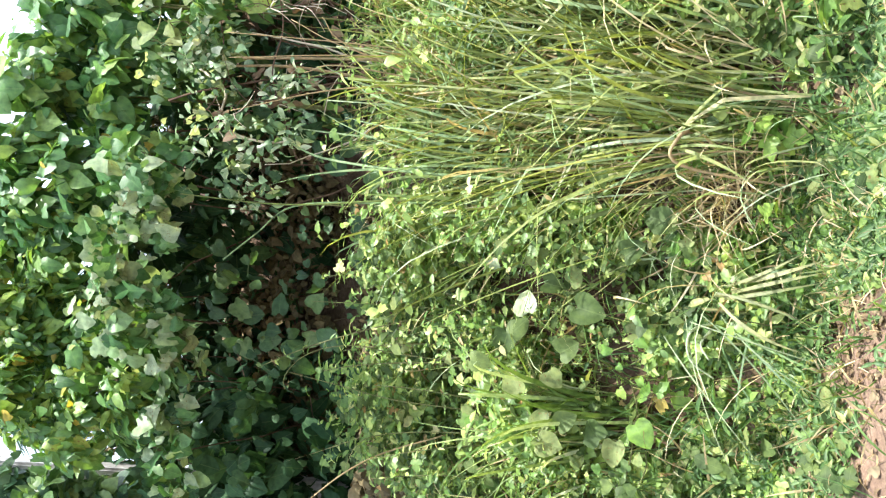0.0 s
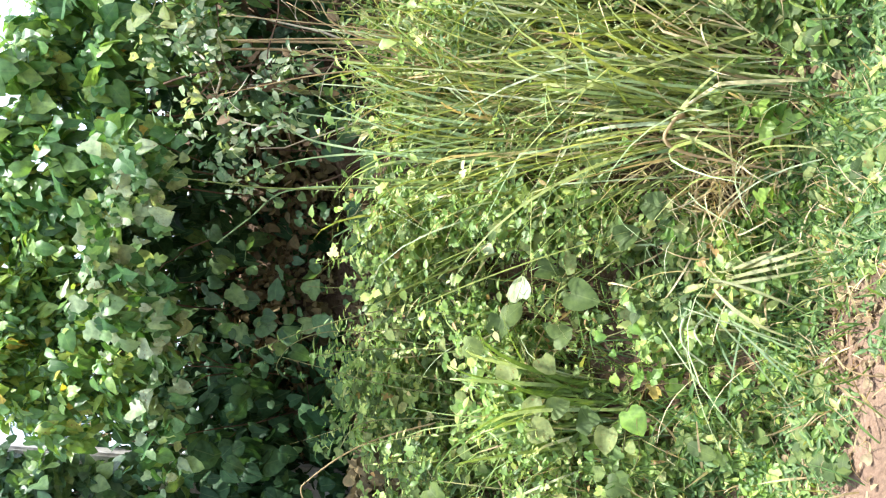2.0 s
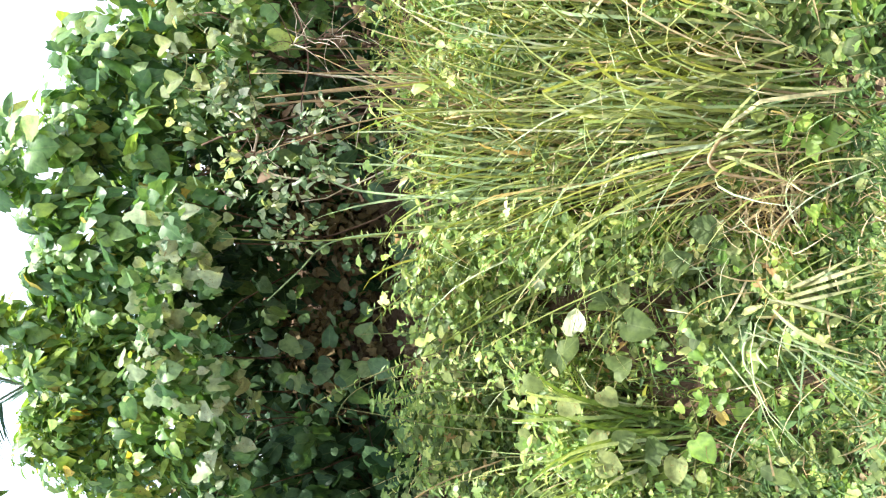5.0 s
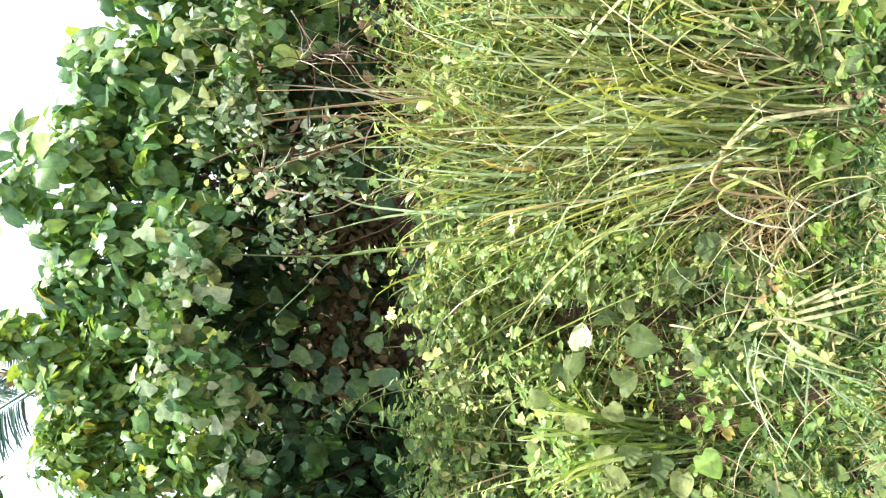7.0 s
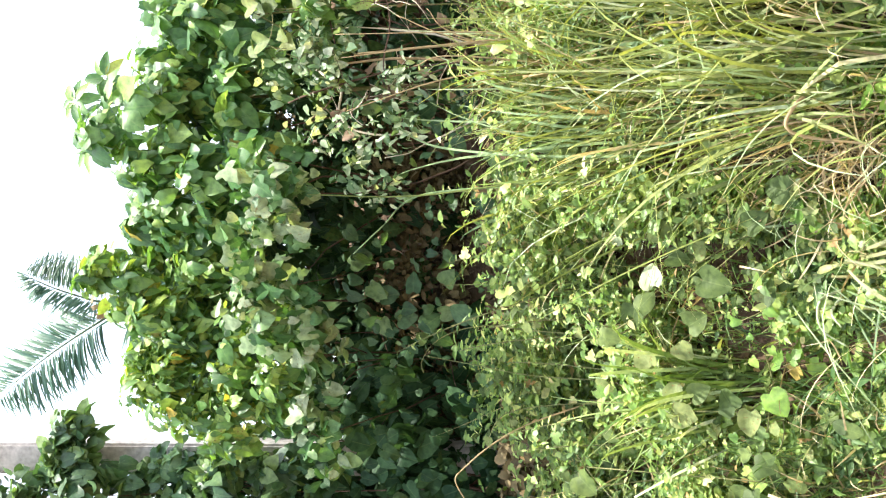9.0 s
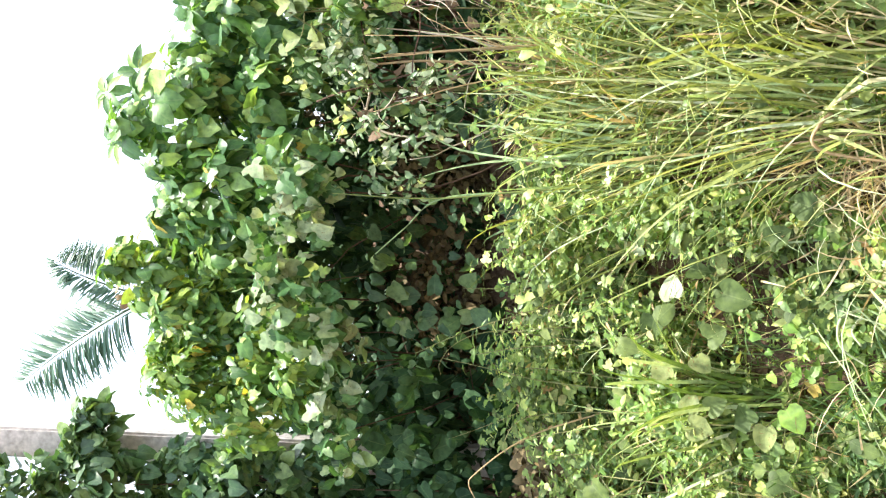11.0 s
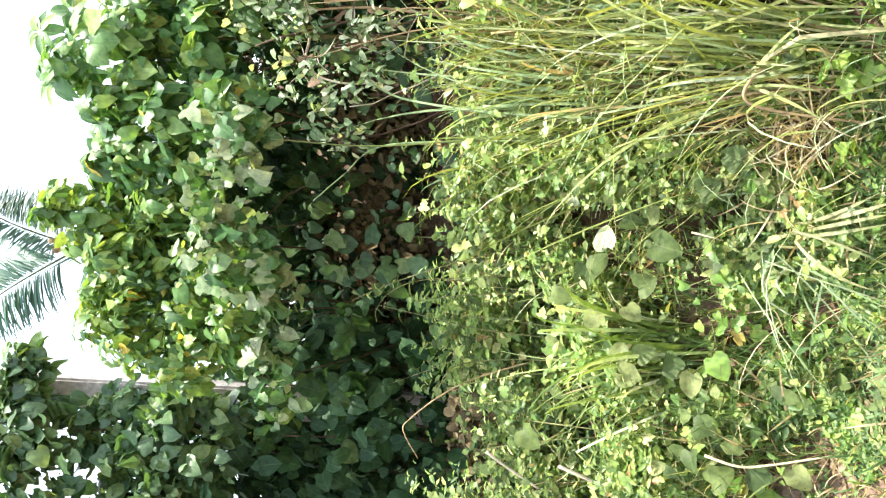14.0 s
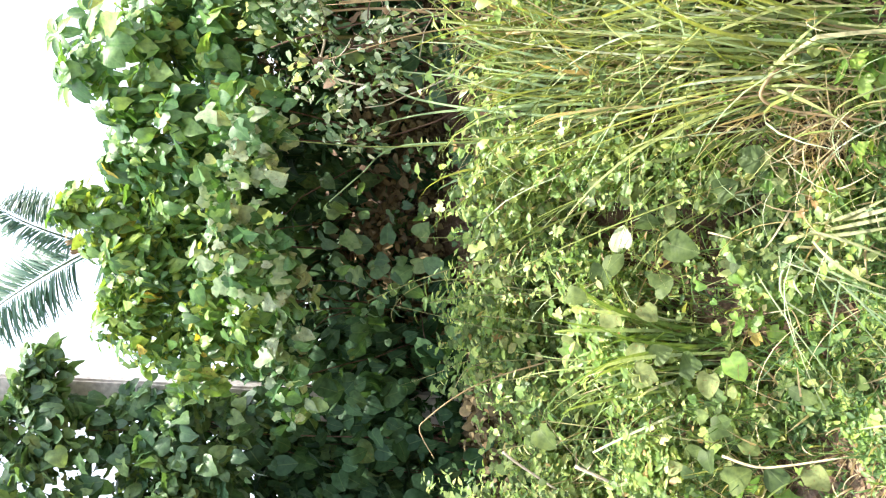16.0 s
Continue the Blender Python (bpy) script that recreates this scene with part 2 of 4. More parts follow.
def ground_z(x, y):
    """The path is level; a steep bank rises from its edge, and the ground behind climbs slowly."""
    s = y - foot(x)
    z = 0.62 * smooth(0.0, 1.0, s) + 0.28 * smooth(0.7, 1.7, s) + 1.1 * smooth(1.8, 3.6, s)
    z += 0.16 * smooth(0.0, 0.5, x) * smooth(0.6, 1.2, s) - 0.16 * smooth(0.35, 0.95, -x) * smooth(0.5, 1.1, s)
    z += 0.10 * bump_noise(x, y, 1.7) * smooth(0.2, 0.9, s) + 0.012 * bump_noise(x, y, 7.0)
    return z


def mesh_of(name, verts, faces, mat, uvs=None, smooth_shade=True):
    me = bpy.data.meshes.new(name)
    me.from_pydata(verts, [], faces)
    if uvs is not None:
        layer = me.uv_layers.new(name="UVMap")
        idx = np.empty(len(me.loops), dtype=np.int32)
        me.loops.foreach_get("vertex_index", idx)
        layer.data.foreach_set("uv", np.asarray(uvs, dtype=np.float32)[idx].ravel())
    me.polygons.foreach_set("use_smooth", [smooth_shade] * len(me.polygons))
    me.materials.append(mat)
    me.update()
    return me


class Shape:
    """A small leaf or blade: corners, faces and leaf coordinates."""

    def __init__(self, verts, faces, uvs):
        self.v, self.f, self.uv = np.array(verts, dtype=float), faces, np.array(uvs, dtype=float)

    def mesh(self, name, mat):
        return mesh_of(name, [tuple(p) for p in self.v], self.f, mat, self.uv)


def heart_shape(seed, fine=True, wide=0.5, point=0.95, curl=1.0, crease=0.0):
    """A heart-shaped leaf: stalk at the origin, tip at y = 1, cupped, with a waved edge."""
    r = random.Random(seed)
    outline = [(0.0, 0.02), (0.23, -0.11), (0.42, -0.05), (0.51, 0.14), (0.51, 0.36), (0.41, 0.59), (0.23, 0.80), (0.0, point)]
    if not fine:
        outline = [(0.0, 0.02), (0.34, -0.10), (0.51, 0.16), (0.47, 0.46), (0.26, 0.78), (0.0, point)]
    mids = [o[1] for o in outline]
    mids[1] = 0.06
    if fine:
        mids[2] = 0.12
        mids[3] = 0.22
    else:
        mids[2] = 0.24
    droop, fold, wav = r.uniform(0.05, 0.55) * curl, r.uniform(-0.15, 0.38) + crease, r.uniform(0.03, 0.09)
    cols = (0.0, 0.55, 1.0) if fine else (0.0, 1.0)
    verts, uvs, faces = [], [], []

    def lift(x, y, rim):
        return fold * abs(x) - 0.35 * x * x - droop * y * y + wav * rim * math.sin(9 * y + seed)

    ids = {}
    for side in (1, -1):
        for k, ((ox, oy), m) in enumerate(zip(outline, mids)):
            for c, f in enumerate(cols):
                x, y = side * ox * f * wide / 0.5 * r.uniform(0.90, 1.07), m + (oy - m) * f + r.uniform(-0.02, 0.02) * f
                if ox == 0.0 and c > 0:
                    ids[side, k, c] = ids[side, k, 0]
                    continue
                if c == 0 and side == -1:
                    ids[side, k, c] = ids[1, k, 0]
                    continue
                ids[side, k, c] = len(verts)
                verts.append((x if c else 0.0, y, lift(x, y, f)))
                uvs.append((0.5 + (x if c else 0.0), y))
        for k in range(len(outline) - 1):
            for c in range(len(cols) - 1):
                loop = [ids[side, k, c], ids[side, k, c + 1], ids[side, k + 1, c + 1], ids[side, k + 1, c]]
                loop = list(dict.fromkeys(loop))
                if len(loop) > 2:
                    faces.append(tuple(loop if side == 1 else loop[::-1]))
    return Shape(verts, faces, uvs)


def lobed_shape(seed):
    """A three-lobed leaf with notched sides."""
    r = random.Random(seed)
    half = [(0.0, 0.02), (0.20, -0.10), (0.45, 0.04), (0.52, 0.30), (0.27, 0.38), (0.34, 0.62), (0.16, 0.80), (0.0, 1.0)]
    mids = [0.02, 0.06, 0.15, 0.26, 0.38, 0.56, 0.78, 1.0]
    fold, droop = r.uniform(0.0, 0.25), r.uniform(0.1, 0.4)
    verts = [(0, m, -droop * m * m) for m in mids]
    uvs = [(0.5, m) for m in mids]
    faces = []
    for side in (1, -1):
        start = len(verts)
        for ox, oy in half[1:-1]:
            x = side * ox * r.uniform(0.9, 1.1)
            verts.append((x, oy, fold * abs(x) - droop * oy * oy))
            uvs.append((0.5 + x, oy))
        ring = [0] + list(range(start, start + 6)) + [7]
        for k in range(7):
            loop = list(dict.fromkeys([k, ring[k], ring[k + 1], k + 1]))
            faces.append(tuple(loop if side == 1 else loop[::-1]))
    return Shape(verts, faces, uvs)


def oval_shape(seed, wide=0.28, rows=4, droop=0.25, fold=0.25):
    """A plain oval or lance-shaped leaf, folded along its rib."""
    r = random.Random(seed + 40)
    verts, uvs, faces = [(0, 0, 0)], [(0.5, 0)], []
    for k in range(1, rows):
        y = k / rows
        w = wide * r.uniform(0.92, 1.06) * math.sin(math.pi * y ** 0.8) ** 0.9
        z = -droop * y * y
        verts += [(-w, y, z + fold * w), (0, y, z), (w, y, z + fold * w)]
        uvs += [(0.5 - w, y), (0.5, y), (0.5 + w, y)]
    verts.append((0, 1, -droop))
    uvs.append((0.5, 1))
    end = len(verts) - 1
    faces += [(0, 2, 1), (0, 3, 2), (end, end - 3, end - 2), (end, end - 2, end - 1)]
    for k in range(rows - 2):
        a = 1 + 3 * k
        faces += [(a, a + 1, a + 4, a + 3), (a + 1, a + 2, a + 5, a + 4)]
    return Shape(verts, faces, uvs)


def blade_shape(bend, twist, wide=0.006, rows=9, sag=1.0, kink=0.0, at=0.55):
    """A grass blade of length 1 that rises along z and leans over towards x."""
    verts, uvs, faces = [], [], []
    x = z = 0.0
    for k in range(rows + 1):
        t = k / rows
        lean = bend * t ** (1.0 + 0.6 * sag) + (kink if t > at else 0.0)
        w = wide * (0.55 + 0.9 * t if t < 0.35 else 0.865 * (1 - ((t - 0.35) / 0.65) ** 1.7)) + 0.0004
        a = twist * t
        dy, dx = math.cos(a) * w, math.sin(a) * w
        up = 0.35 * w
        verts += [(x + dx, dy, z + up), (x, 0, z), (x - dx, -dy, z + up)]
        uvs += [(0.0, t), (0.5, t), (1.0, t)]
        x += math.sin(lean) / rows
        z += math.cos(lean) / rows
        if k < rows:
            i = 3 * k
            faces += [(i, i + 1, i + 4, i + 3), (i + 1, i + 2, i + 5, i + 4)]
    return Shape(verts, faces, uvs)


def joined(name, mat, batches):
    """One mesh out of many placed shapes: batches of (shape, list of 4x4 matrices)."""
    vs, fs, us, base = [], [], [], 0
    for shape, mats in batches:
        if not mats:
            continue
        m = np.array([[tuple(r) for r in q] for q in mats])
        n = len(shape.v)
        p = np.einsum("kij,nj->kni", m[:, :3, :3], shape.v) + m[:, None, :3, 3]
        vs.append(p.reshape(-1, 3))
        us.append(np.tile(shape.uv, (len(mats), 1)))
        for k in range(len(mats)):
            off = base + k * n
            fs.extend([tuple(i + off for i in f) for f in shape.f])
        base += n * len(mats)
    return mesh_of(name, np.concatenate(vs).tolist(), fs, mat, np.concatenate(us))


def tube(points, radii, sides=5):
    """Corners and faces of a tapered, closed tube along points."""
    verts, faces = [], []
    pts = [Vector(p) for p in points]
    for k, p in enumerate(pts):
        d = (pts[min(k + 1, len(pts) - 1)] - pts[max(k - 1, 0)]).normalized()
        ax = d.orthogonal().normalized()
        ay = d.cross(ax)
        for s in range(sides):
            a = 2 * math.pi * s / sides
            verts.append(tuple(p + (ax * math.cos(a) + ay * math.sin(a)) * radii[k]))
    for k in range(len(pts) - 1):
        for s in range(sides):
            a, b = k * sides + s, k * sides + (s + 1) % sides
            faces.append((a, b, b + sides, a + sides))
    faces.append(tuple(range(sides))[::-1])
    faces.append(tuple(range(len(verts) - sides, len(verts))))
    return verts, faces


def tube_mesh(name, points, r0, r1, mat, sides=5):
    n = len(points)
    radii = [r0 + (r1 - r0) * k / (n - 1) for k in range(n)]
    v, f = tube(points, radii, sides)
    return mesh_of(name, v, f, mat)


def arc(a, b, rise, n=7, wob=0.0):
    """Points from a to b that bow by rise, with a small wander."""
    a, b, rise = Vector(a), Vector(b), Vector(rise)
    out = []
    for k in range(n):
        t = k / (n - 1)
        w = Vector((rnd(-wob, wob), rnd(-wob, wob), rnd(-wob, wob))) if 0 < k < n - 1 else Vector()
        out.append(a.lerp(b, t) + rise * (4 * t * (1 - t)) + w)
    return out


def thing(name, base, label, category, group="", kind=""):
    ob = new(name)
    ob.empty_display_size = 0.05
    ob.matrix_world = Matrix.Translation(base)
    return tagged(ob, label, category, group, kind)


def part(name, me, parent, m=None, label="", kind=""):
    """One mesh object under a thing; m is its place in the world."""
    ob = new(name, me)
    ob.parent = parent
    up = parent
    off = Matrix()
    while up is not None:
        off = up.matrix_basis @ off
        up = up.parent
    ob.matrix_basis = off.inverted() @ (m if m is not None else Matrix())
    if label or kind:
        tagged(ob, label, kind=kind)
    return ob


def leaf_pose(p, normal, tip, size, widen=1.0):
    """A leaf's place: its face towards normal, its tip towards tip."""
    z = Vector(normal).normalized()
    y = Vector(tip) - z * Vector(tip).dot(z)
    if y.length < 1e-4:
        y = z.orthogonal()
    y.normalize()
    x = y.cross(z)
    m = Matrix((x * size * widen, y * size, z * size)).transposed().to_4x4()
    m.translation = Vector(p)
    return m


def jitter(v, amount):
    return Vector(v) + Vector((rnd(-1, 1), rnd(-1, 1), rnd(-1, 1))) * amount


# ---- ground: one sheet from the path over the bank to the horizon ----
def build_ground():
    def lines(lo, hi, step, far):
        mid = list(np.arange(lo, hi + 1e-6, step))
        out, s = [], step
        a = hi
        while a < far:
            s *= 1.35
            a += s
            out.append(a)
        back, s, a = [], step, lo
        while a > -far:
            s *= 1.35
            a -= s
            back.append(a)
        return back[::-1] + mid + out

    xs, ys = lines(-3.0, 3.0, 0.035, 600.0), lines(1.0, 5.5, 0.035, 600.0)
    verts, hum = [], []
    for y in ys:
        for x in xs:
            near = abs(x) < 4 and 0 < y < 7
            z = ground_z(x, y) + (0.007 * bump_noise(x, y, 23.0, 3.1) + 0.004 * bump_noise(x, y, 60.0, 1.7) if near else 0)
            verts.append((x, y, z))
            hum.append(smooth(-0.06, 0.40, y - edge(x)))
    w = len(xs)
    faces = [(j * w + i, j * w + i + 1, (j + 1) * w + i + 1, (j + 1) * w + i) for j in range(len(ys) - 1) for i in range(w - 1)]
    me = mesh_of("ground", verts, faces, SOIL)
    at = me.attributes.new("humus", "FLOAT", "POINT")
    at.data.foreach_set("value", hum)
    tagged(new("ground", me), "beaten pinkish earth path below a steep weedy bank", "ground", kind="structure")


build_ground()

# ---- the post behind the hedge ----
POST_X, POST_Y = -1.10, 4.60


def build_post():
    base = (POST_X, POST_Y, ground_z(POST_X, POST_Y) - 0.15)
    th = thing("concrete_post", base, "weathered grey concrete post overgrown with vines", "post")
    bm = bmesh.new()
    bmesh.ops.create_cube(bm, size=1.0)
    for v in bm.verts:
        f = 0.5 + v.co.z
        w = 0.155 - 0.02 * f
        v.co = Vector((v.co.x * w, v.co.y * w, f * 4.9))
    bmesh.ops.bevel(bm, geom=bm.edges[:], offset=0.012, segments=2, affect="EDGES")
    me = bpy.data.meshes.new("shaft")
    bm.to_mesh(me)
    bm.free()
    me.materials.append(CONCRETE)
    part("shaft", me, th, Matrix.Translation(base))


build_post()

# ---- hedge: shrubs and climbers, each with stems, single leaves and a mass of foliage ----
HEARTS = [heart_shape(s) for s in range(12)]
HEARTS_COARSE = [heart_shape(s + 20, False) for s in range(6)]
BROADS = [heart_shape(s + 40, True, 0.42, 1.0, 1.3) for s in range(10)]
BROADS_COARSE = [heart_shape(s + 60, False, 0.40, 1.0, 1.3) for s in range(6)]
OVALS = [oval_shape(s, 0.26, 5, 0.15 + 0.1 * s) for s in range(4)]
LOBED = [lobed_shape(s) for s in range(6)]


# deep gaps between the boughs: x, z, half width, half height
HEDGE_GAPS = [(0.83, 2.11, 0.11, 0.09), (0.56, 2.11, 0.08, 0.06), (0.43, 2.04, 0.10, 0.08), (0.26, 2.22, 0.08, 0.05), (-0.12, 2.20, 0.09, 0.06), (0.13, 2.34, 0.07, 0.05)]


def shrub(name, label, base, lobes, mat, size, count, singles, kinds, coarse, stems=9, droop=0.6, facing=(0, -0.45, 0.65), group="hedge plants", stem_mat=None, inner=0.6, bunch=0.22, stray=0.08, clumps=24, loose=0.95):
    """A shrub or climber: its crown is made of lobes (centre, radii), each broken into bunches of leaves that hang outwards."""
    base = (base[0], base[1], ground_z(base[0], base[1]) - 0.03)
    th = thing(name, base, label, "shrub", group)
    weights = [(l[1][0] * l[1][1] + l[1][1] * l[1][2] + l[1][0] * l[1][2]) for l in lobes]

    def way():
        return Vector((random.gauss(0, 1), random.gauss(0, 1), random.gauss(0, 1))).normalized()

    bunches = []
    for lobe, wt in zip(lobes, weights):
        for _ in range(clumps):
            d = way()
            if d.y > 0.5:
                d.y = -d.y
            k = rnd(0.55, 0.95)
            c = [lobe[0][i] + d[i] * lobe[1][i] * k for i in range(3)]
            bunches.append((c, [lobe[1][i] * bunch * rnd(0.7, 1.3) for i in range(3)], wt))
    bw = [q[2] for q in bunches]
    placed = []
    while len(placed) < count:
        free = random.random() < stray
        lobe = random.choices(lobes, weights)[0] if free else random.choices(bunches, bw)[0]
        d = way()
        depth = (1.0 - inner * random.random()) if free else 1.15 - 0.75 * random.random() ** 1.6
        p = Vector([lobe[0][i] + d[i] * lobe[1][i] * depth for i in range(3)])
        if p.z < ground_z(p.x, p.y) + 0.02:
            continue
        if p.y < 4.25 and any(((p.x - g[0]) / g[2]) ** 2 + ((p.z - g[1]) / g[3]) ** 2 < rnd(0.75, 1.1) for g in HEDGE_GAPS):
            continue
        n = jitter(d * 0.35 + Vector(facing), loose)
        tip = jitter(Vector((0, 0, -droop)) + d * 0.4, 0.63 * loose)
        placed.append((p, n, tip, size * (rnd(0.7, 1.3) if random.random() < 0.5 else rnd(0.3, 0.7))))
    placed.sort(key=lambda q: q[0].y)
    meshes = [s.mesh("leaf", mat) for s in kinds]
    for p, n, tip, s in placed[:singles]:
        part("leaf", random.choice(meshes), th, leaf_pose(p, n, tip, s, rnd(0.8, 1.1)))
    rest = [(c, []) for c in coarse]
    for p, n, tip, s in placed[singles:]:
        random.choice(rest)[1].append(leaf_pose(p, n, tip, s, rnd(0.8, 1.1)))
    if len(placed) > singles:
        part("foliage", joined("foliage", mat, rest), th, kind="stuff")
    for k in range(stems):
        lobe = random.choices(lobes, weights)[0]
        d = way()
        e = Vector([lobe[0][i] + d[i] * lobe[1][i] * rnd(0.5, 0.95) for i in range(3)])
        b = Vector(base) + Vector((rnd(-0.1, 0.1), rnd(-0.06, 0.06), 0))
        pts = arc(b, e, (rnd(-0.2, 0.2), rnd(0.0, 0.25), rnd(0.0, 0.2)), 9, 0.008)
        part("stem", tube_mesh("stem", pts, rnd(0.003, 0.007), 0.0015, stem_mat or TWIG), th)
    return th


def build_hedge():
    # high broadleaf shrubs along the back, their tops against the sky
    shrub("broadleaf_shrub", "tall broadleaf shrub with a sunlit leafy top above the bank", (0.45, 4.25),
          [((0.42, 3.92, 2.52), (0.24, 0.34, 0.27)), ((0.68, 3.92, 2.30), (0.32, 0.40, 0.34)), ((0.12, 3.92, 2.42), (0.24, 0.34, 0.24)), ((0.0, 3.95, 2.50), (0.14, 0.26, 0.15)), ((0.34, 3.72, 2.15), (0.40, 0.26, 0.24))],
          HEDGE_LEAF, 0.084, 2500, 295, BROADS + OVALS[:2], BROADS_COARSE, 5, droop=0.8, bunch=0.25, stray=0.04, clumps=14, loose=0.68)
    shrub("broadleaf_shrub", "tall dense broadleaf shrub beside dry grass", (1.05, 4.15),
          [((0.95, 3.95, 2.22), (0.40, 0.42, 0.34)), ((1.25, 3.95, 1.95), (0.5, 0.42, 0.45)), ((0.9, 3.85, 1.98), (0.40, 0.30, 0.26)), ((1.55, 4.0, 2.1), (0.5, 0.45, 0.5))],
          HEDGE_LEAF, 0.084, 2700, 260, BROADS + OVALS[:2], BROADS_COARSE, 5, droop=0.8, bunch=0.25, stray=0.04, clumps=14, loose=0.68)
    shrub("leafy_shrub", "yellow-green leafy shrub with a brownish bushy tip", (-0.20, 4.9),
          [((-0.22, 3.95, 2.66), (0.14, 0.28, 0.22)), ((-0.08, 3.92, 2.32), (0.30, 0.33, 0.28)), ((-0.40, 3.88, 2.38), (0.22, 0.30, 0.25))],
          MIXED_LEAF, 0.064, 2900, 295, BROADS + OVALS, BROADS_COARSE[:3] + OVALS[:3], 3, bunch=0.24, stray=0.05, clumps=15, loose=0.8)
    shrub("leafy_shrub", "thick yellow-green shrub with small mixed leaves", (-0.72, 4.9),
          [((-0.62, 3.88, 2.38), (0.22, 0.34, 0.25)), ((-0.50, 3.66, 2.06), (0.28, 0.30, 0.22)), ((-0.72, 3.75, 2.16), (0.15, 0.30, 0.21))],
          MIXED_LEAF, 0.056, 3000, 295, OVALS + BROADS, BROADS_COARSE[:3] + OVALS[:3], 3, bunch=0.24, stray=0.05, clumps=16, loose=0.8)
    # grey-green climber hanging over the dark hollow
    shrub("grey_green_vine", "grey-green climbing vine with pale drooping leaves", (0.12, 4.85),
          [((0.20, 3.36, 1.98), (0.15, 0.14, 0.15)), ((-0.02, 3.36, 2.02), (0.20, 0.16, 0.14)), ((-0.25, 3.37, 1.97), (0.20, 0.14, 0.16)), ((0.08, 3.34, 1.89), (0.14, 0.10, 0.09)), ((-0.40, 3.40, 1.90), (0.10, 0.10, 0.12))],
          SILVER_LEAF, 0.066, 540, 298, LOBED + HEARTS[:6], HEARTS_COARSE, 3, droop=1.0, facing=(0, -0.6, 0.45), bunch=0.36, clumps=10)
    # dark heart-leaved vine on the low side of the hedge, under the overhanging shrubs; part of its shade is in the
    # leaf colour
    shrub("heart_leaved_vine", "dark green heart-leaved vine hanging in a thick curtain, leaf colour darkened for shade", (-0.75, 4.85),
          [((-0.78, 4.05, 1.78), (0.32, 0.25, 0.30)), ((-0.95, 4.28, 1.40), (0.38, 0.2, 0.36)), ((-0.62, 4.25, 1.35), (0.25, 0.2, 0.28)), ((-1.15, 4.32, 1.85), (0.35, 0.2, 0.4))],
          SHADED_HEART_LEAF, 0.088, 270, 270, HEARTS, HEARTS_COARSE, 2, droop=1.1, facing=(0, -0.9, 0.22), bunch=0.36, clumps=11)
    shrub("heart_leaved_vine", "dark green heart-leaved vine at the hedge's foot, leaf colour darkened for shade", (-1.45, 4.4),
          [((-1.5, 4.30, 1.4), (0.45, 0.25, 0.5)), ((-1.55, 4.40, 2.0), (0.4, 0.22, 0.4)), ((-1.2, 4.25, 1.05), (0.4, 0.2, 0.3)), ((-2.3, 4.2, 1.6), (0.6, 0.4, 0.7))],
          SHADED_HEART_LEAF, 0.092, 560, 280, HEARTS, HEARTS_COARSE, 3, droop=1.1, facing=(0, -0.9, 0.22), bunch=0.38, clumps=13)
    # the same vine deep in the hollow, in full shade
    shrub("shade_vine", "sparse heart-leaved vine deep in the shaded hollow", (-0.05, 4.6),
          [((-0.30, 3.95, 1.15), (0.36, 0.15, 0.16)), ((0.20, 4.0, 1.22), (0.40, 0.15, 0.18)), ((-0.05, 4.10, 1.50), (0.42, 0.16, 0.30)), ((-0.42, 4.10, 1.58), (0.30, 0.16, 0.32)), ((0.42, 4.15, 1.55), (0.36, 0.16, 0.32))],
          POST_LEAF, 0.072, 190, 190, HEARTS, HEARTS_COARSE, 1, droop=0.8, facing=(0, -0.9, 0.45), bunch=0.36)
    shrub("small_leaved_vine", "thin climbing vine with small pale round leaves", (0.62, 3.45),
          [((0.50, 3.36, 1.84), (0.24, 0.10, 0.16)), ((0.72, 3.38, 1.80), (0.20, 0.10, 0.12)), ((0.36, 3.28, 1.62), (0.14, 0.08, 0.2)), ((0.95, 3.38, 1.83), (0.2, 0.1, 0.16)), ((0.62, 3.36, 1.74), (0.12, 0.08, 0.10)), ((0.45, 3.32, 1.50), (0.20, 0.10, 0.14)), ((0.20, 3.36, 1.62), (0.12, 0.08, 0.16))],
          PALE_VINE_LEAF, 0.036, 850, 290, OVALS, BROADS_COARSE, 3, stem_mat=PALE_TWIG, bunch=0.3, clumps=11)
    shrub("pale_leaved_vine", "small cluster of pale glossy vine leaves on the hedge's face", (-0.72, 4.85),
          [((-0.64, 3.48, 1.84), (0.19, 0.10, 0.13)), ((-0.80, 3.50, 1.80), (0.15, 0.10, 0.11)), ((-0.48, 3.48, 1.78), (0.13, 0.10, 0.10))],
          SILVER_LEAF, 0.064, 120, 110, HEARTS, HEARTS_COARSE, 4, droop=0.9, facing=(0, -0.45, 0.7))
    shrub("broad_leaved_vine", "soft green broad-leaved vine over dry grass", (0.98, 3.75),
          [((0.95, 3.36, 1.77), (0.10, 0.06, 0.07)), ((0.86, 3.34, 1.71), (0.08, 0.05, 0.06)), ((0.80, 3.38, 1.85), (0.04, 0.04, 0.04))],
          MIXED_LEAF, 0.088, 34, 34, HEARTS, HEARTS_COARSE, 2, droop=0.9, facing=(0, -0.7, 0.5), clumps=5, loose=0.7)
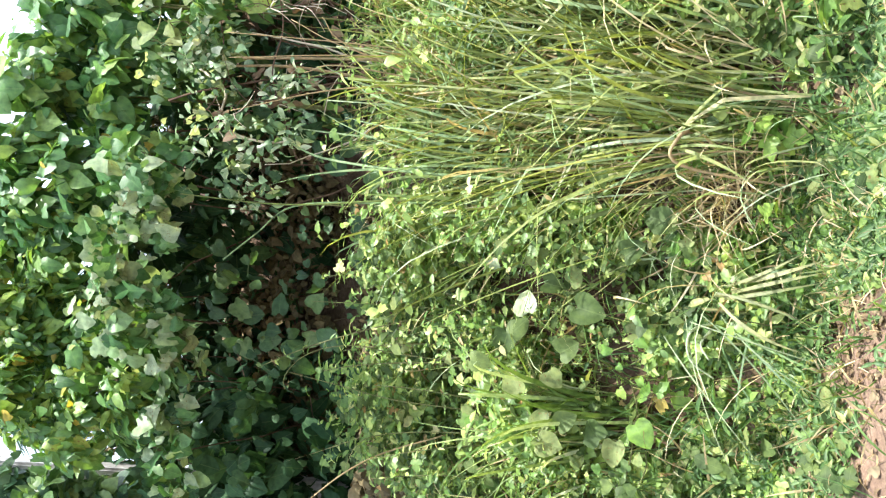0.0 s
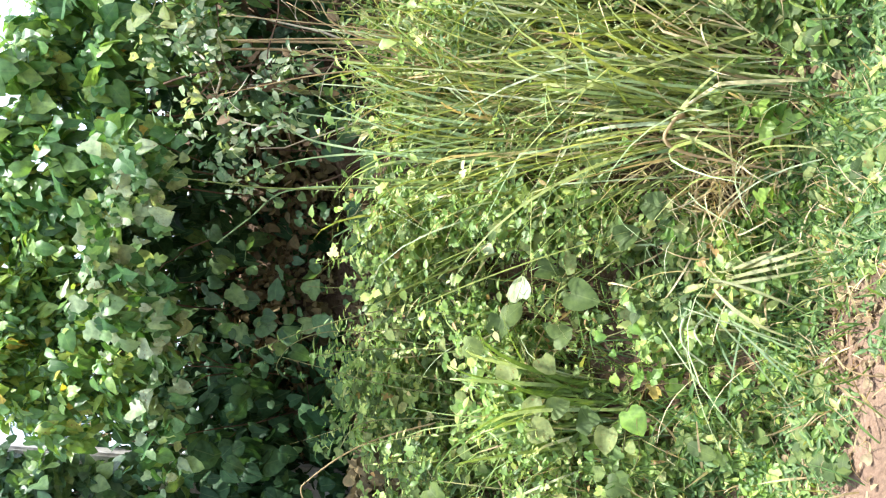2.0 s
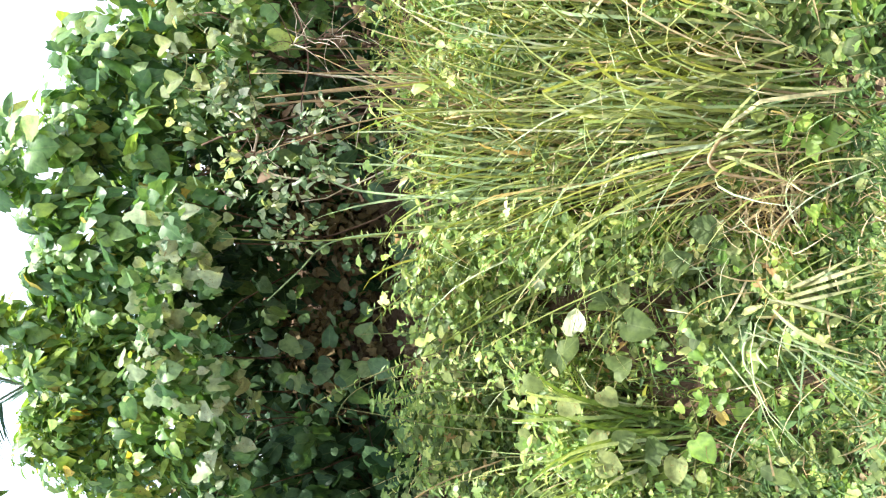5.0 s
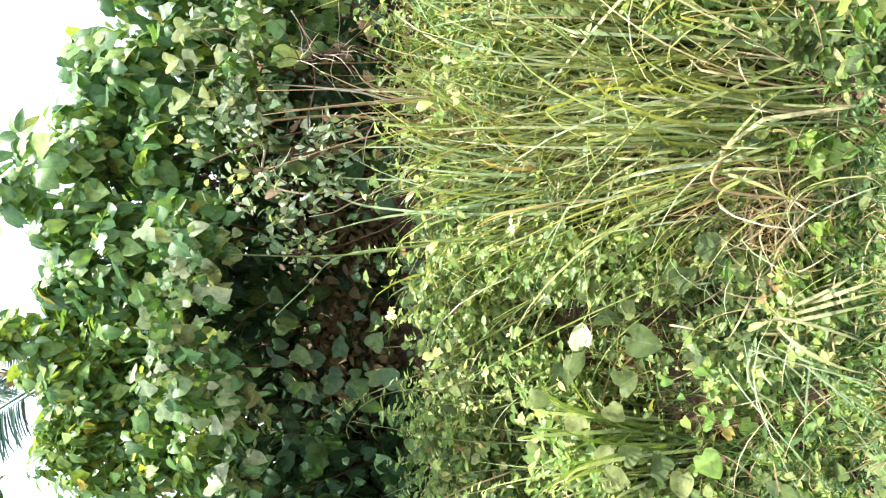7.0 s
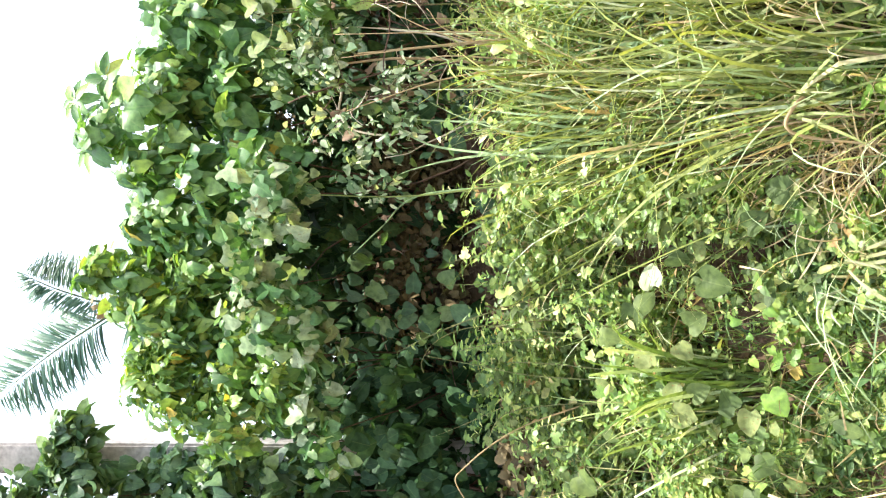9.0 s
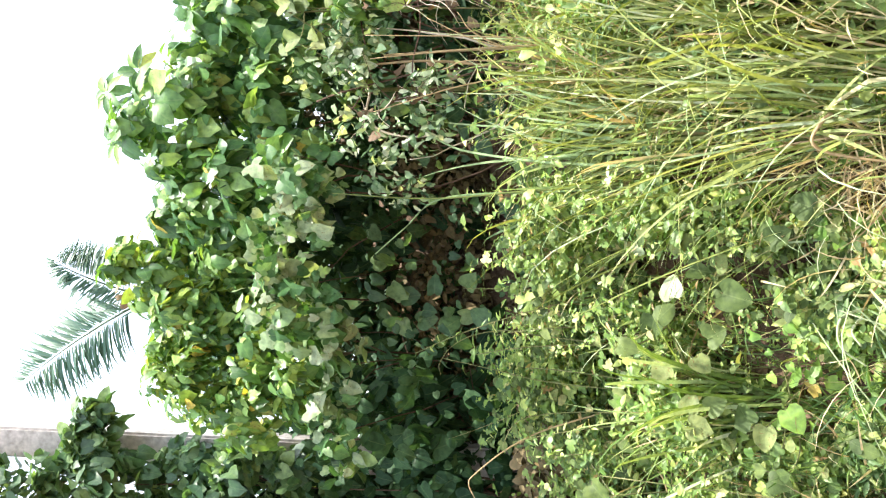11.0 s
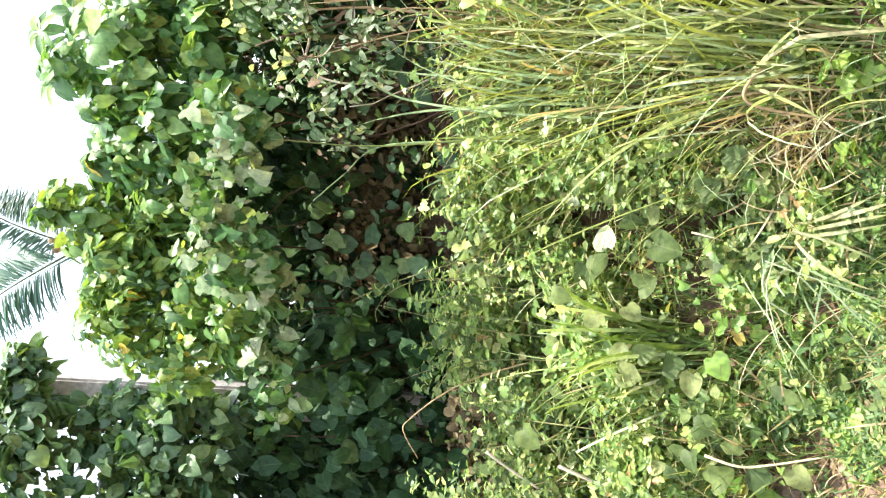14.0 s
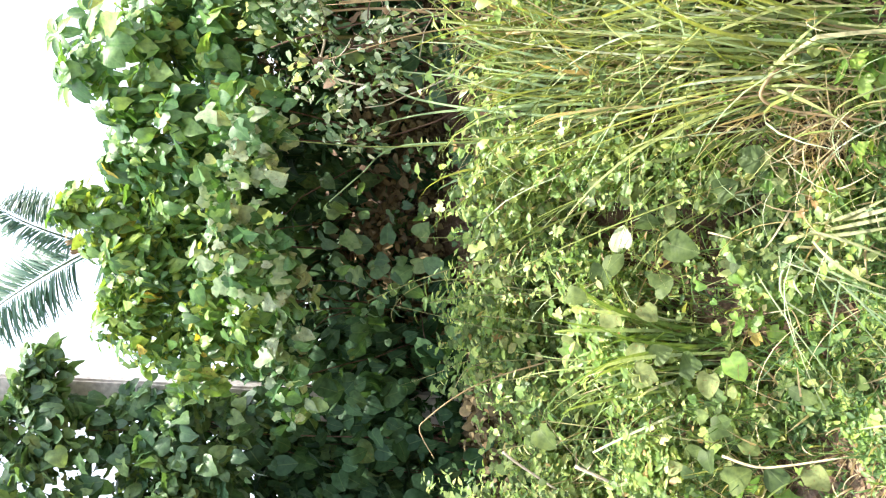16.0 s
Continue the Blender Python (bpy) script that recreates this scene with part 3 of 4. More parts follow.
    # climber on the post
    shrub("post_vine", "dark leafy climber wrapped round the concrete post", (POST_X - 0.2, POST_Y - 0.2),
          [((-1.24, 4.36, 2.3), (0.26, 0.28, 0.36)), ((-1.27, 4.38, 2.85), (0.20, 0.18, 0.36)), ((-1.26, 4.4, 3.35), (0.16, 0.16, 0.30)), ((-1.28, 4.42, 3.75), (0.13, 0.15, 0.25)), ((-0.92, 4.4, 3.05), (0.09, 0.10, 0.10)), ((-1.06, 4.38, 3.02), (0.15, 0.10, 0.17)), ((-1.10, 4.38, 3.0), (0.16, 0.10, 0.24)), ((-1.2, 4.38, 2.66), (0.14, 0.1, 0.16)), ((-1.14, 4.36, 2.52), (0.20, 0.10, 0.14)), ((-1.5, 4.40, 2.9), (0.25, 0.26, 0.6)), ((-1.58, 4.38, 2.42), (0.3, 0.3, 0.3))],
          POST_LEAF, 0.078, 2750, 295, HEARTS, HEARTS_COARSE, 8)
    # thick growth behind, which closes the hedge; the shade in its gaps is put into the leaf colour
    shrub("hedge_thicket", "deep thicket behind the front shrubs, its leaves coloured dark for shade", (0.1, 5.2),
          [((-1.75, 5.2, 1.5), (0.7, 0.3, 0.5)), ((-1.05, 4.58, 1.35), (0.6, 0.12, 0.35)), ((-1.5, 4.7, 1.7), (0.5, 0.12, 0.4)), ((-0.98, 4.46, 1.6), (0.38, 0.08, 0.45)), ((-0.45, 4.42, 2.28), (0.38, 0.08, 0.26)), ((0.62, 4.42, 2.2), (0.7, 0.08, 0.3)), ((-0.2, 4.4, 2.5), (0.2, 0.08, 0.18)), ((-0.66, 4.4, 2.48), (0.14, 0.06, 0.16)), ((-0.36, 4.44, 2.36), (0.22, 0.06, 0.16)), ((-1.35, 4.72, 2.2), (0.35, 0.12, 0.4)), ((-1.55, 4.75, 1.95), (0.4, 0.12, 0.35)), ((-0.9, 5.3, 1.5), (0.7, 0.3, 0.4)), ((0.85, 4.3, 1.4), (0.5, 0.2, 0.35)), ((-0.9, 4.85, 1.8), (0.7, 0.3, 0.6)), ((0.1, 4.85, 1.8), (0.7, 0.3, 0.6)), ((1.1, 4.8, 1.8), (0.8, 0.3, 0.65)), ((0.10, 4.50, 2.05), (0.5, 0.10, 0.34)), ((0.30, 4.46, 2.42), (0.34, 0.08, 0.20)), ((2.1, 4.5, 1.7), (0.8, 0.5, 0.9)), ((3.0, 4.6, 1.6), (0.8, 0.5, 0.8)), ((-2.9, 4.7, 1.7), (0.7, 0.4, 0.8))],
          SHADED_HEART_LEAF, 0.10, 9600, 0, BROADS, BROADS_COARSE, 6, stray=0.7)

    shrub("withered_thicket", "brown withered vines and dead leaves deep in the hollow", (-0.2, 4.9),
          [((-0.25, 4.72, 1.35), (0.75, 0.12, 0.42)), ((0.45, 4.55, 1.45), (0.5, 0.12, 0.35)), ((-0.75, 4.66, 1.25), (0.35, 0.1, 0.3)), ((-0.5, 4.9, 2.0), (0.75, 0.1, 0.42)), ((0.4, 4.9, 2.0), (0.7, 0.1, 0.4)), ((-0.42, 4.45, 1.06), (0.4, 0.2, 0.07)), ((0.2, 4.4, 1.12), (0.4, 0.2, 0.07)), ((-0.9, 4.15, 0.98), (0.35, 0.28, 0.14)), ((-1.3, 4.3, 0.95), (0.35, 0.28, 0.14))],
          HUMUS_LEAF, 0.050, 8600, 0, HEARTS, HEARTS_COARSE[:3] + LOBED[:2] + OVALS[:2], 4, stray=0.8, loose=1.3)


build_hedge()

# ---- tall grass ----
BLADES = [blade_shape(b, tw) for b, tw in ((0.15, 0.3), (0.35, -0.5), (0.55, 0.6), (0.8, -0.3), (1.1, 0.8), (1.5, -0.7), (1.9, 0.5), (2.4, -0.4), (0.25, 1.2), (0.7, -1.3))]
# some blades are snapped over
HOOKS = [blade_shape(b, tw, sag=g) for b, tw, g in ((1.6, 0.3, 2.5), (2.3, -0.4, 3.5), (2.8, 0.2, 5.0), (0.7, -0.5, 1.5))]
BLADES += [blade_shape(0.3, 0.4, kink=k, at=a) for k, a in ((1.2, 0.5), (1.9, 0.62), (0.8, 0.4))]


def grass_clump(label, base, spread, count, length, lean, fan, mat=GRASS, wide=1.0, pale=0.12, dry=0.11, arch=(0, 13), group="grass clumps", name="grass_clump"):
    """A clump of blades that rise from a tussock and fan out; some pale, some dry."""
    bz = ground_z(base[0], base[1])
    th = thing(name, (base[0], base[1], bz), label, "grass", group)
    sets = {m: [s.mesh("blade", m) for s in BLADES + HOOKS] for m in (mat, PALE_GRASS, DRY_GRASS)}
    for _ in range(count):
        ox, oy = random.gauss(0, spread[0]), random.gauss(0, spread[1])
        x, y = base[0] + ox, base[1] + oy
        u = random.random()
        m = DRY_GRASS if u < dry else PALE_GRASS if u < dry + pale else mat
        le = rnd(*length) * (0.75 if m is DRY_GRASS else 1.0)
        tilt = Vector((max(-0.40, lean[0] + ox * fan / max(spread[0], 0.01) + random.gauss(0, 0.15)), lean[1] + random.gauss(0, 0.16), 1)).normalized()
        az = math.atan2(tilt.y, tilt.x) + random.gauss(0, 0.6)
        q = Vector((0, 0, 1)).rotation_difference(tilt).to_matrix().to_4x4() @ Matrix.Rotation(az, 4, "Z")
        w = wide * (rnd(0.38, 0.9) if random.random() < 0.8 else rnd(0.9, 1.25)) / le
        mw = Matrix.Translation((x, y, ground_z(x, y) - 0.01)) @ q @ Matrix.Diagonal((le, le * w, le, 1))
        part("blade", random.choice(sets[m][4:13] if arch[1] == 13 and random.random() < 0.4 else sets[m][arch[0]:arch[1]]), th, mw)
    return th


def build_grass():
    grass_clump("tall yellow-green grass clump with long arching blades", (0.50, 2.57), (0.11, 0.09), 215, (0.34, 1.10), (0.06, 0.14), 0.14, wide=1.0, pale=0.14, dry=0.14)
    grass_clump("tall yellow-green grass clump on the bank", (0.80, 2.58), (0.15, 0.10), 225, (0.32, 1.10), (0.03, 0.14), 0.12, wide=1.0, pale=0.12, dry=0.11)
    grass_clump("thick grass clump in the middle of the tall grass", (0.60, 2.82), (0.22, 0.09), 195, (0.34, 1.0), (0.05, 0.10), 0.15, wide=1.0, pale=0.12, dry=0.17)
    grass_clump("tall grass clump with blades fanning out over the hollow", (0.36, 2.94), (0.08, 0.06), 70, (0.4, 0.95), (0.02, 0.08), 0.15, wide=1.15, arch=(12, 17), pale=0.4)
    grass_clump("tall green grass clump higher on the bank", (0.85, 3.08), (0.32, 0.08), 150, (0.30, 0.78), (0.02, 0.0), 0.14, wide=1.05, dry=0.2)
    grass_clump("grass clump leaning out of the bank's crest", (0.44, 3.12), (0.16, 0.06), 90, (0.34, 0.80), (0.02, 0.05), 0.18, wide=1.1, pale=0.45, dry=0.18, arch=(11, 17))
    grass_clump("sparse grass tuft on the crest above the hollow", (0.27, 3.08), (0.10, 0.05), 46, (0.42, 0.85), (-0.02, 0.06), 0.16, wide=1.15, pale=0.55, dry=0.05, arch=(11, 17))
    grass_clump("thin pale old grass with long curved blades", (0.58, 2.52), (0.28, 0.12), 80, (0.3, 0.85), (0.0, -0.06), 0.15, PALE_GRASS, 0.72, 0.3, 0.3, arch=(4, 8))
    grass_clump("thin pale grass strewn over the bank", (-0.35, 2.85), (0.30, 0.14), 24, (0.15, 0.4), (-0.1, -0.2), 0.2, PALE_GRASS, 0.5, 0.3, 0.2, arch=(4, 8))
    grass_clump("brown withered grass tussock under the hedge", (0.60, 3.20), (0.12, 0.05), 70, (0.40, 0.80), (-0.02, 0.05), 0.25, DRY_GRASS, 0.8, pale=0.15, dry=0.3, name="dry_grass_clump", group="withered grass")
    grass_clump("straw-coloured withered grass below the hedge", (0.80, 3.42), (0.12, 0.06), 60, (0.34, 0.68), (-0.02, -0.05), 0.3, DRY_GRASS, 0.8, pale=0.15, dry=0.3, name="dry_grass_clump", group="withered grass")
    grass_clump("small tuft of green grass among bank weeds", (-0.45, 2.92), (0.075, 0.03), 78, (0.36, 0.80), (-0.05, 0.02), 0.24, TUFT_GRASS, 1.3, pale=0.2, dry=0.05, arch=(11, 17))
    grass_clump("short tuft of pale grass on the bank's crest", (-0.24, 3.18), (0.03, 0.03), 22, (0.25, 0.44), (-0.03, 0.05), 0.12, PALE_GRASS, 1.0, arch=(0, 6))


build_grass()

# ---- low weeds that cover the bank ----
SMALLS = [oval_shape(s, 0.30, 3, 0.1 + 0.15 * s) for s in range(3)]
LANCES = [oval_shape(s, 0.17, 4, 0.1 + 0.15 * s, 0.5) for s in range(3)]


def sprig(batches, x, y, height, leaf, pairs, lean=0.35, spread_up=0.5, lift=0.0):
    """Leaves of one weed: pairs along a short leaning stem."""
    b = Vector((x, y, ground_z(x, y) + lift))
    d = Vector((rnd(-lean, lean), rnd(-lean, lean) - 0.25, 1)).normalized()
    turn = rnd(0, 6.28)
    for k in range(pairs):
        p = b + d * height * (k + 1) / pairs
        for h in (0, math.pi):
            a = turn + k * 1.57 + h + rnd(-0.3, 0.3)
            out = Vector((math.cos(a), math.sin(a), rnd(-0.2, spread_up)))
            n = Vector((0, -0.55, 0.85)) - out * out.z * 0.6
            random.choice(batches)[1].append(leaf_pose(p, jitter(n, 0.45), out, leaf * rnd(0.55, 1.25)))


# small bare hollows among the weeds: x, y, radius
HOLLOWS = [(-0.45, 2.98, 0.06), (-0.72, 2.92, 0.07), (0.27, 2.75, 0.08), (0.40, 2.62, 0.07), (0.36, 2.55, 0.06), (0.50, 2.97, 0.05), (0.25, 2.92, 0.06), (-0.42, 3.36, 0.06), (-0.85, 3.34, 0.07), (-0.18, 2.82, 0.06), (-0.52, 2.82, 0.06), (0.20, 2.58, 0.09), (0.30, 2.36, 0.06), (-0.05, 3.10, 0.07), (0.02, 2.72, 0.06), (-0.75, 2.78, 0.06), (-0.30, 3.15, 0.05)]


def build_weeds():
    plain = [(s, []) for s in SMALLS + LANCES + LOBED[:2]]
    lance = [(s, []) for s in LANCES]
    young = [(s, []) for s in SMALLS + LANCES[:2]]
    broad = [(s, []) for s in HEARTS_COARSE[:3] + LOBED[:3]]
    stems = [(b, []) for b in BLADES[1:6]]
    for _ in range(60000):
        x = rnd(-1.6, 1.5) if random.random() < 0.78 else random.gauss(0.1, 2.3)
        s0 = rnd(-0.10, 1.6)
        y = edge(x) + s0
        s = y - foot(x)
        if s > 1.15 + 0.35 * bump_noise(x, y, 3.0, 6.0) + rnd(0, 0.35) + 0.45 * smooth(0.0, 0.3, x):
            continue
        dens = bump_noise(x, y, 4.0, 2.0) + 0.6 * bump_noise(x, y, 11.0, 7.0)
        if dens < (0.02 if x < 0.15 else -0.12) and random.random() < (0.80 if x > 0.2 and s < 0.25 else 0.93):
            continue
        if random.random() > smooth(-0.05, 0.50 if x < 0.25 else 0.2, s0) + 0.10:
            continue
        if x > 0.18 and s > 0.60 and random.random() < 0.72:
            continue
        if any((x - hx) ** 2 + (y - hy) ** 2 < hr * hr for hx, hy, hr in HOLLOWS) and random.random() < 0.93:
            continue
        tall = smooth(0.1, 0.9, s)
        h = (0.035 + 0.19 * tall) * rnd(0.4, 1.25) * (1 + 1.3 * dens)
        if x < 0.1:
            h *= 1 + 1.5 * smooth(0.75, 1.0, s) * max(0.0, bump_noise(x, y, 4.5, 13.0) + 0.15)
        kind = bump_noise(x, y, 2.6, 9.0) + 0.5 * bump_noise(x, y, 7.0, 3.0) + rnd(-0.2, 0.2)
        big = 1.0 + 0.9 * bump_noise(x, y, 5.0, 11.0)
        lift = 0.0
        # among the tall grass the weeds climb higher
        thick = smooth(0.0, 0.25, x) * smooth(0.2, 0.5, s) * (1 - smooth(0.9, 1.1, s))
        if thick > 0.3 and random.random() < 0.5:
            continue
        if thick > 0.3 and random.random() < 0.2:
            lift = rnd(0.05, 0.3) * thick
        if s0 < 0.32 and random.random() < 0.75:
            sprig(lance, x, y, rnd(0.015, 0.05), rnd(0.018, 0.040), 3, 0.6, 0.6, 0.0)
        elif x > 0.22 and s < 0.4 and random.random() < 0.3:
            sprig(broad, x, y, h, rnd(0.020, 0.036) * big, 2, 0.5, 0.3, lift)
        elif (s < 0.25 and x > -0.2 and random.random() < 0.6) or kind > 0.36:
            sprig(lance, x, y, max(0.03, h * 0.8), rnd(0.030, 0.052), 3, 0.5, 0.6, lift)
        elif kind > 0.24:
            sprig(broad, x, y, h, rnd(0.022, 0.040) * big, 2, 0.5, 0.3, lift)
        elif kind < -0.12:
            sprig(young, x, y, h, rnd(0.014, 0.035) * big, 5, lift=lift)
        else:
            sprig(plain, x, y, h, rnd(0.015, 0.041) * big, 4, lift=lift)
        if random.random() < 0.035:
            le = max(0.05, (h + lift) * rnd(1.0, 1.6))
            tilt = Vector((random.gauss(0, 0.5), random.gauss(-0.2, 0.4), 0.8)).normalized()
            q = Vector((0, 0, 1)).rotation_difference(tilt).to_matrix().to_4x4() @ Matrix.Rotation(rnd(0, 6.28), 4, "Z")
            random.choice(stems)[1].append(Matrix.Translation((x, y, ground_z(x, y))) @ q @ Matrix.Diagonal((le, rnd(0.15, 0.4), le, 1)))
    for name, mat, batches, label in (("low_weeds", WEED_LEAF, plain, "low small-leaved green weeds covering the bank"),
                                      ("bank_weeds", YOUNG_LEAF, young, "bright yellow-green small-leaved weeds on the bank"),
                                      ("broad_weeds", CREEPER_LEAF, broad, "low weeds with broader soft green leaves"),
                                      ("weed_stalks", DRY_GRASS, stems, "thin brownish stalks between the weeds"),
                                      ("creeping_weeds", LANCE_LEAF, lance, "low creeping weeds with pointed green leaves")):
        tagged(new(name, joined(name, mat, batches)), label, "weeds", kind="stuff")
    # short grass and dry litter between the weeds
    green, straw = [(b, []) for b in BLADES[1:7]], [(b, []) for b in BLADES[2:8]]
    for k in range(7500):
        x = rnd(-2.0, 2.2) if random.random() < 0.85 else random.gauss(0.1, 2.4)
        s = rnd(0.0, 1.6)
        if random.random() < 0.4:
            x, s = rnd(-1.2, 0.5), rnd(-0.22, 0.45)
        y = edge(x) + s
        at_foot = random.random() < 0.06
        if at_foot:
            x, y = random.gauss(0.22, 0.13), random.gauss(2.50, 0.10)
        s = y - foot(x)
        if s > 1.1 + 0.3 * bump_noise(x, y, 3.0, 6.0):
            continue
        dry = at_foot or random.random() < (0.5 if y - edge(x) < 0.2 else 0.27 if x > 0.1 else 0.15)
        if y - edge(x) < 0.3 and random.random() > 0.3 + 0.7 * smooth(0.0, 0.3, y - edge(x)):
            continue
        le = rnd(0.05, 0.16) if s < 0.3 else rnd(0.1, 0.34)
        tilt = Vector((random.gauss(0, 0.5), random.gauss(-0.2, 0.4), 0.9 if not dry else 0.35)).normalized()
        q = Vector((0, 0, 1)).rotation_difference(tilt).to_matrix().to_4x4() @ Matrix.Rotation(rnd(0, 6.28), 4, "Z")
        m = Matrix.Translation((x, y, ground_z(x, y) + (rnd(0, 0.16) * smooth(0.1, 0.8, s) if dry else 0))) @ q @ Matrix.Diagonal((le, rnd(0.4, 1.0) * 0.7, le, 1))
        random.choice(straw if dry else green)[1].append(m)
    tagged(new("short_grass", joined("short_grass", LANCE_LEAF, green)), "short thin grass among the weeds", "grass", kind="stuff")
    tagged(new("dry_litter", joined("dry_litter", DRY_GRASS, straw)), "dry straw and withered blades on the bank", "litter", kind="stuff")


build_weeds()


# ---- creepers with broad leaves on the bank ----
CREEPERS = [heart_shape(s + 80, True, 0.46 + 0.02 * (s % 4), 0.95, 1.0, 0.12 * s - 0.15) for s in range(8)]


def creeper(label, leaves, mat, root, name="creeping_vine", lift=None):
    """A vine that runs over the weeds: leaves as (place, size, tip direction), joined by a thin stem and leaf stalks."""
    base = (root[0], root[1], ground_z(root[0], root[1]))
    th = thing(name, base, label, "vine", "bank creepers")
    meshes = [s.mesh("leaf", mat) for s in CREEPERS]
    run = [Vector(base)]
    for p, size, tip in leaves:
        p = Vector(p) + Vector(lift) - Vector(tip).normalized() * size * 0.42 if lift else Vector(p) + Vector((0.01, -0.09, 0.035))
        n = jitter((0.0, -0.75, 0.60), 0.12) if lift else jitter((0.0, -0.55, 0.85), 0.28)
        node = p - Vector(tip).normalized() * size * 0.35 + Vector((rnd(-0.01, 0.01), 0.03, -0.05))
        run.append(node)
        part("leaf", random.choice(meshes), th, leaf_pose(p, n, tip, size, rnd(0.9, 1.1)))
        part("stalk", tube_mesh("stalk", arc(node, p, (0, 0, 0.008), 4), 0.0018, 0.0012, STEM, 4), th)
    pts = []
    for a, b in zip(run, run[1:]):
        pts += arc(a, b, (rnd(-0.02, 0.02), 0.0, -0.015), 5)[:-1]
    part("stem", tube_mesh("stem", pts + [run[-1]], 0.003, 0.0018, STEM, 5), th)
    return th


def on_bank(x, y, up):
    return (x, y, ground_z(x, y) + up)


def build_creepers():
    d, up = (-0.1, -0.5, -0.7), (0.0, -0.07, 0.015)
    creeper("broad-leaved creeping vine trailing over the weeds", [
        ((0.015, 3.0, 0.745), 0.059, (0.3, -0.4, -0.5)), ((0.03, 2.95, 0.65), 0.063, (-0.2, -0.4, -0.7)), ((-0.05, 2.92, 0.63), 0.067, d), ((-0.02, 2.86, 0.58), 0.059, (0.6, -0.4, -0.3)),
        ((0.068, 2.68, 0.464), 0.076, (0.5, -0.5, -0.5)), ((-0.119, 2.80, 0.54), 0.099, (-0.2, -0.4, -0.9))], CREEPER_LEAF, (0.06, 3.15), lift=up)
    creeper("broad-leaved creeping vine with grey-green leaves", [
        ((-0.229, 3.0, 0.757), 0.084, (-0.3, -0.4, 0.4)), ((-0.309, 3.0, 0.825), 0.071, d), ((-0.19, 2.96, 0.72), 0.076, (0.6, -0.3, -0.4)), ((-0.379, 2.95, 0.721), 0.084, (0.3, -0.4, 0.6)),
        ((-0.237, 2.85, 0.583), 0.071, (0.5, -0.3, -0.7)), ((-0.335, 2.88, 0.613), 0.063, (-0.7, -0.3, -0.4))], CREEPER_LEAF, (-0.20, 3.2), lift=up)
    creeper("creeping vine with dull green leaves over a bare hollow", [
        ((-0.465, 2.90, 0.645), 0.063, (0.5, -0.4, 0.3)), ((-0.451, 2.85, 0.569), 0.067, (0.4, -0.4, -0.5)), ((-0.531, 2.88, 0.609), 0.084, d), ((-0.49, 2.80, 0.501), 0.084, (0.2, -0.4, 0.8)),
        ((-0.52, 2.75, 0.453), 0.082, (-0.6, -0.4, 0.3)), ((-0.655, 2.75, 0.401), 0.071, d), ((-0.798, 2.72, 0.349), 0.080, (0.5, -0.4, -0.4)), ((-0.792, 2.68, 0.239), 0.080, (0.2, -0.4, 0.7)), ((-0.764, 2.62, 0.147), 0.085, (-0.6, -0.4, -0.2)), ((-0.79, 3.05, 0.88), 0.088, (-0.5, -0.4, -0.5))], CREEPER_LEAF, (-0.48, 3.0), lift=up)
    creeper("single lime-green leaf of a creeping vine", [((-0.464, 2.72, 0.381), 0.088, (-0.7, -0.3, -0.4))], LIME_LEAF, (-0.48, 2.80), lift=up)
    creeper("single round green leaf over a bare hollow", [((0.157, 2.60, 0.423), 0.080, (0.1, -0.35, 0.9))], CREEPER_LEAF, (0.12, 2.66), lift=up)
    creeper("bleached pale leaf lit by the sun", [((-0.124, 2.98, 0.707), 0.084, (0.5, -0.4, 0.6))], BLEACHED_LEAF, (-0.10, 3.10), lift=up)
    creeper("small pale leaf lit by the sun", [((0.0, 3.04, 0.80), 0.042, (-0.6, -0.5, -0.2))], BLEACHED_LEAF, (0.0, 3.15), lift=up)
    # leaves strewn along further runs of the same vine
    for label, x0, x1, y0, y1, n, mat in (("creeping vine running down the bank's lower side", -0.95, -0.55, 2.95, 2.72, 9, CREEPER_LEAF), ("creeping vine over the crest of the bank", -0.85, -0.15, 3.35, 3.25, 10, CREEPER_LEAF),
                                          ("creeping vine climbing among the tall grass", 0.15, 0.95, 2.75, 2.85, 12, CREEPER_LEAF), 
                                          ("creeping vine trailing among dry grass", 0.25, 0.9, 3.2, 3.25, 12, CREEPER_LEAF), ("yellowish creeping vine on the bank", -0.55, -0.2, 2.90, 2.75, 8, YOUNG_LEAF)):
        items = []
        for k in range(n):
            t = k / (n - 1)
            x, y = x0 + (x1 - x0) * t + rnd(-0.06, 0.06), y0 + (y1 - y0) * t + rnd(-0.05, 0.05)
            items.append((on_bank(x, y, rnd(0.10, 0.20)), rnd(0.04, 0.07) * (0.55 if mat is YOUNG_LEAF else 1.0), (rnd(-1, 1), -0.4, rnd(-0.8, 0.3))))
        creeper(label, items, mat, (x0, y0))
    # big lobed leaves above the dry grass
    items = [((0.78 + rnd(-0.16, 0.16), 3.50 + rnd(-0.08, 0.06), 1.90 + rnd(-0.13, 0.13)), rnd(0.06, 0.09), (rnd(-0.6, 0.6), -0.4, rnd(-1, 0.1))) for _ in range(13)]
    creeper("large yellow-green vine leaves above withered grass", items, CREEPER_LEAF, (0.85, 3.55), "broad_vine")


build_creepers()


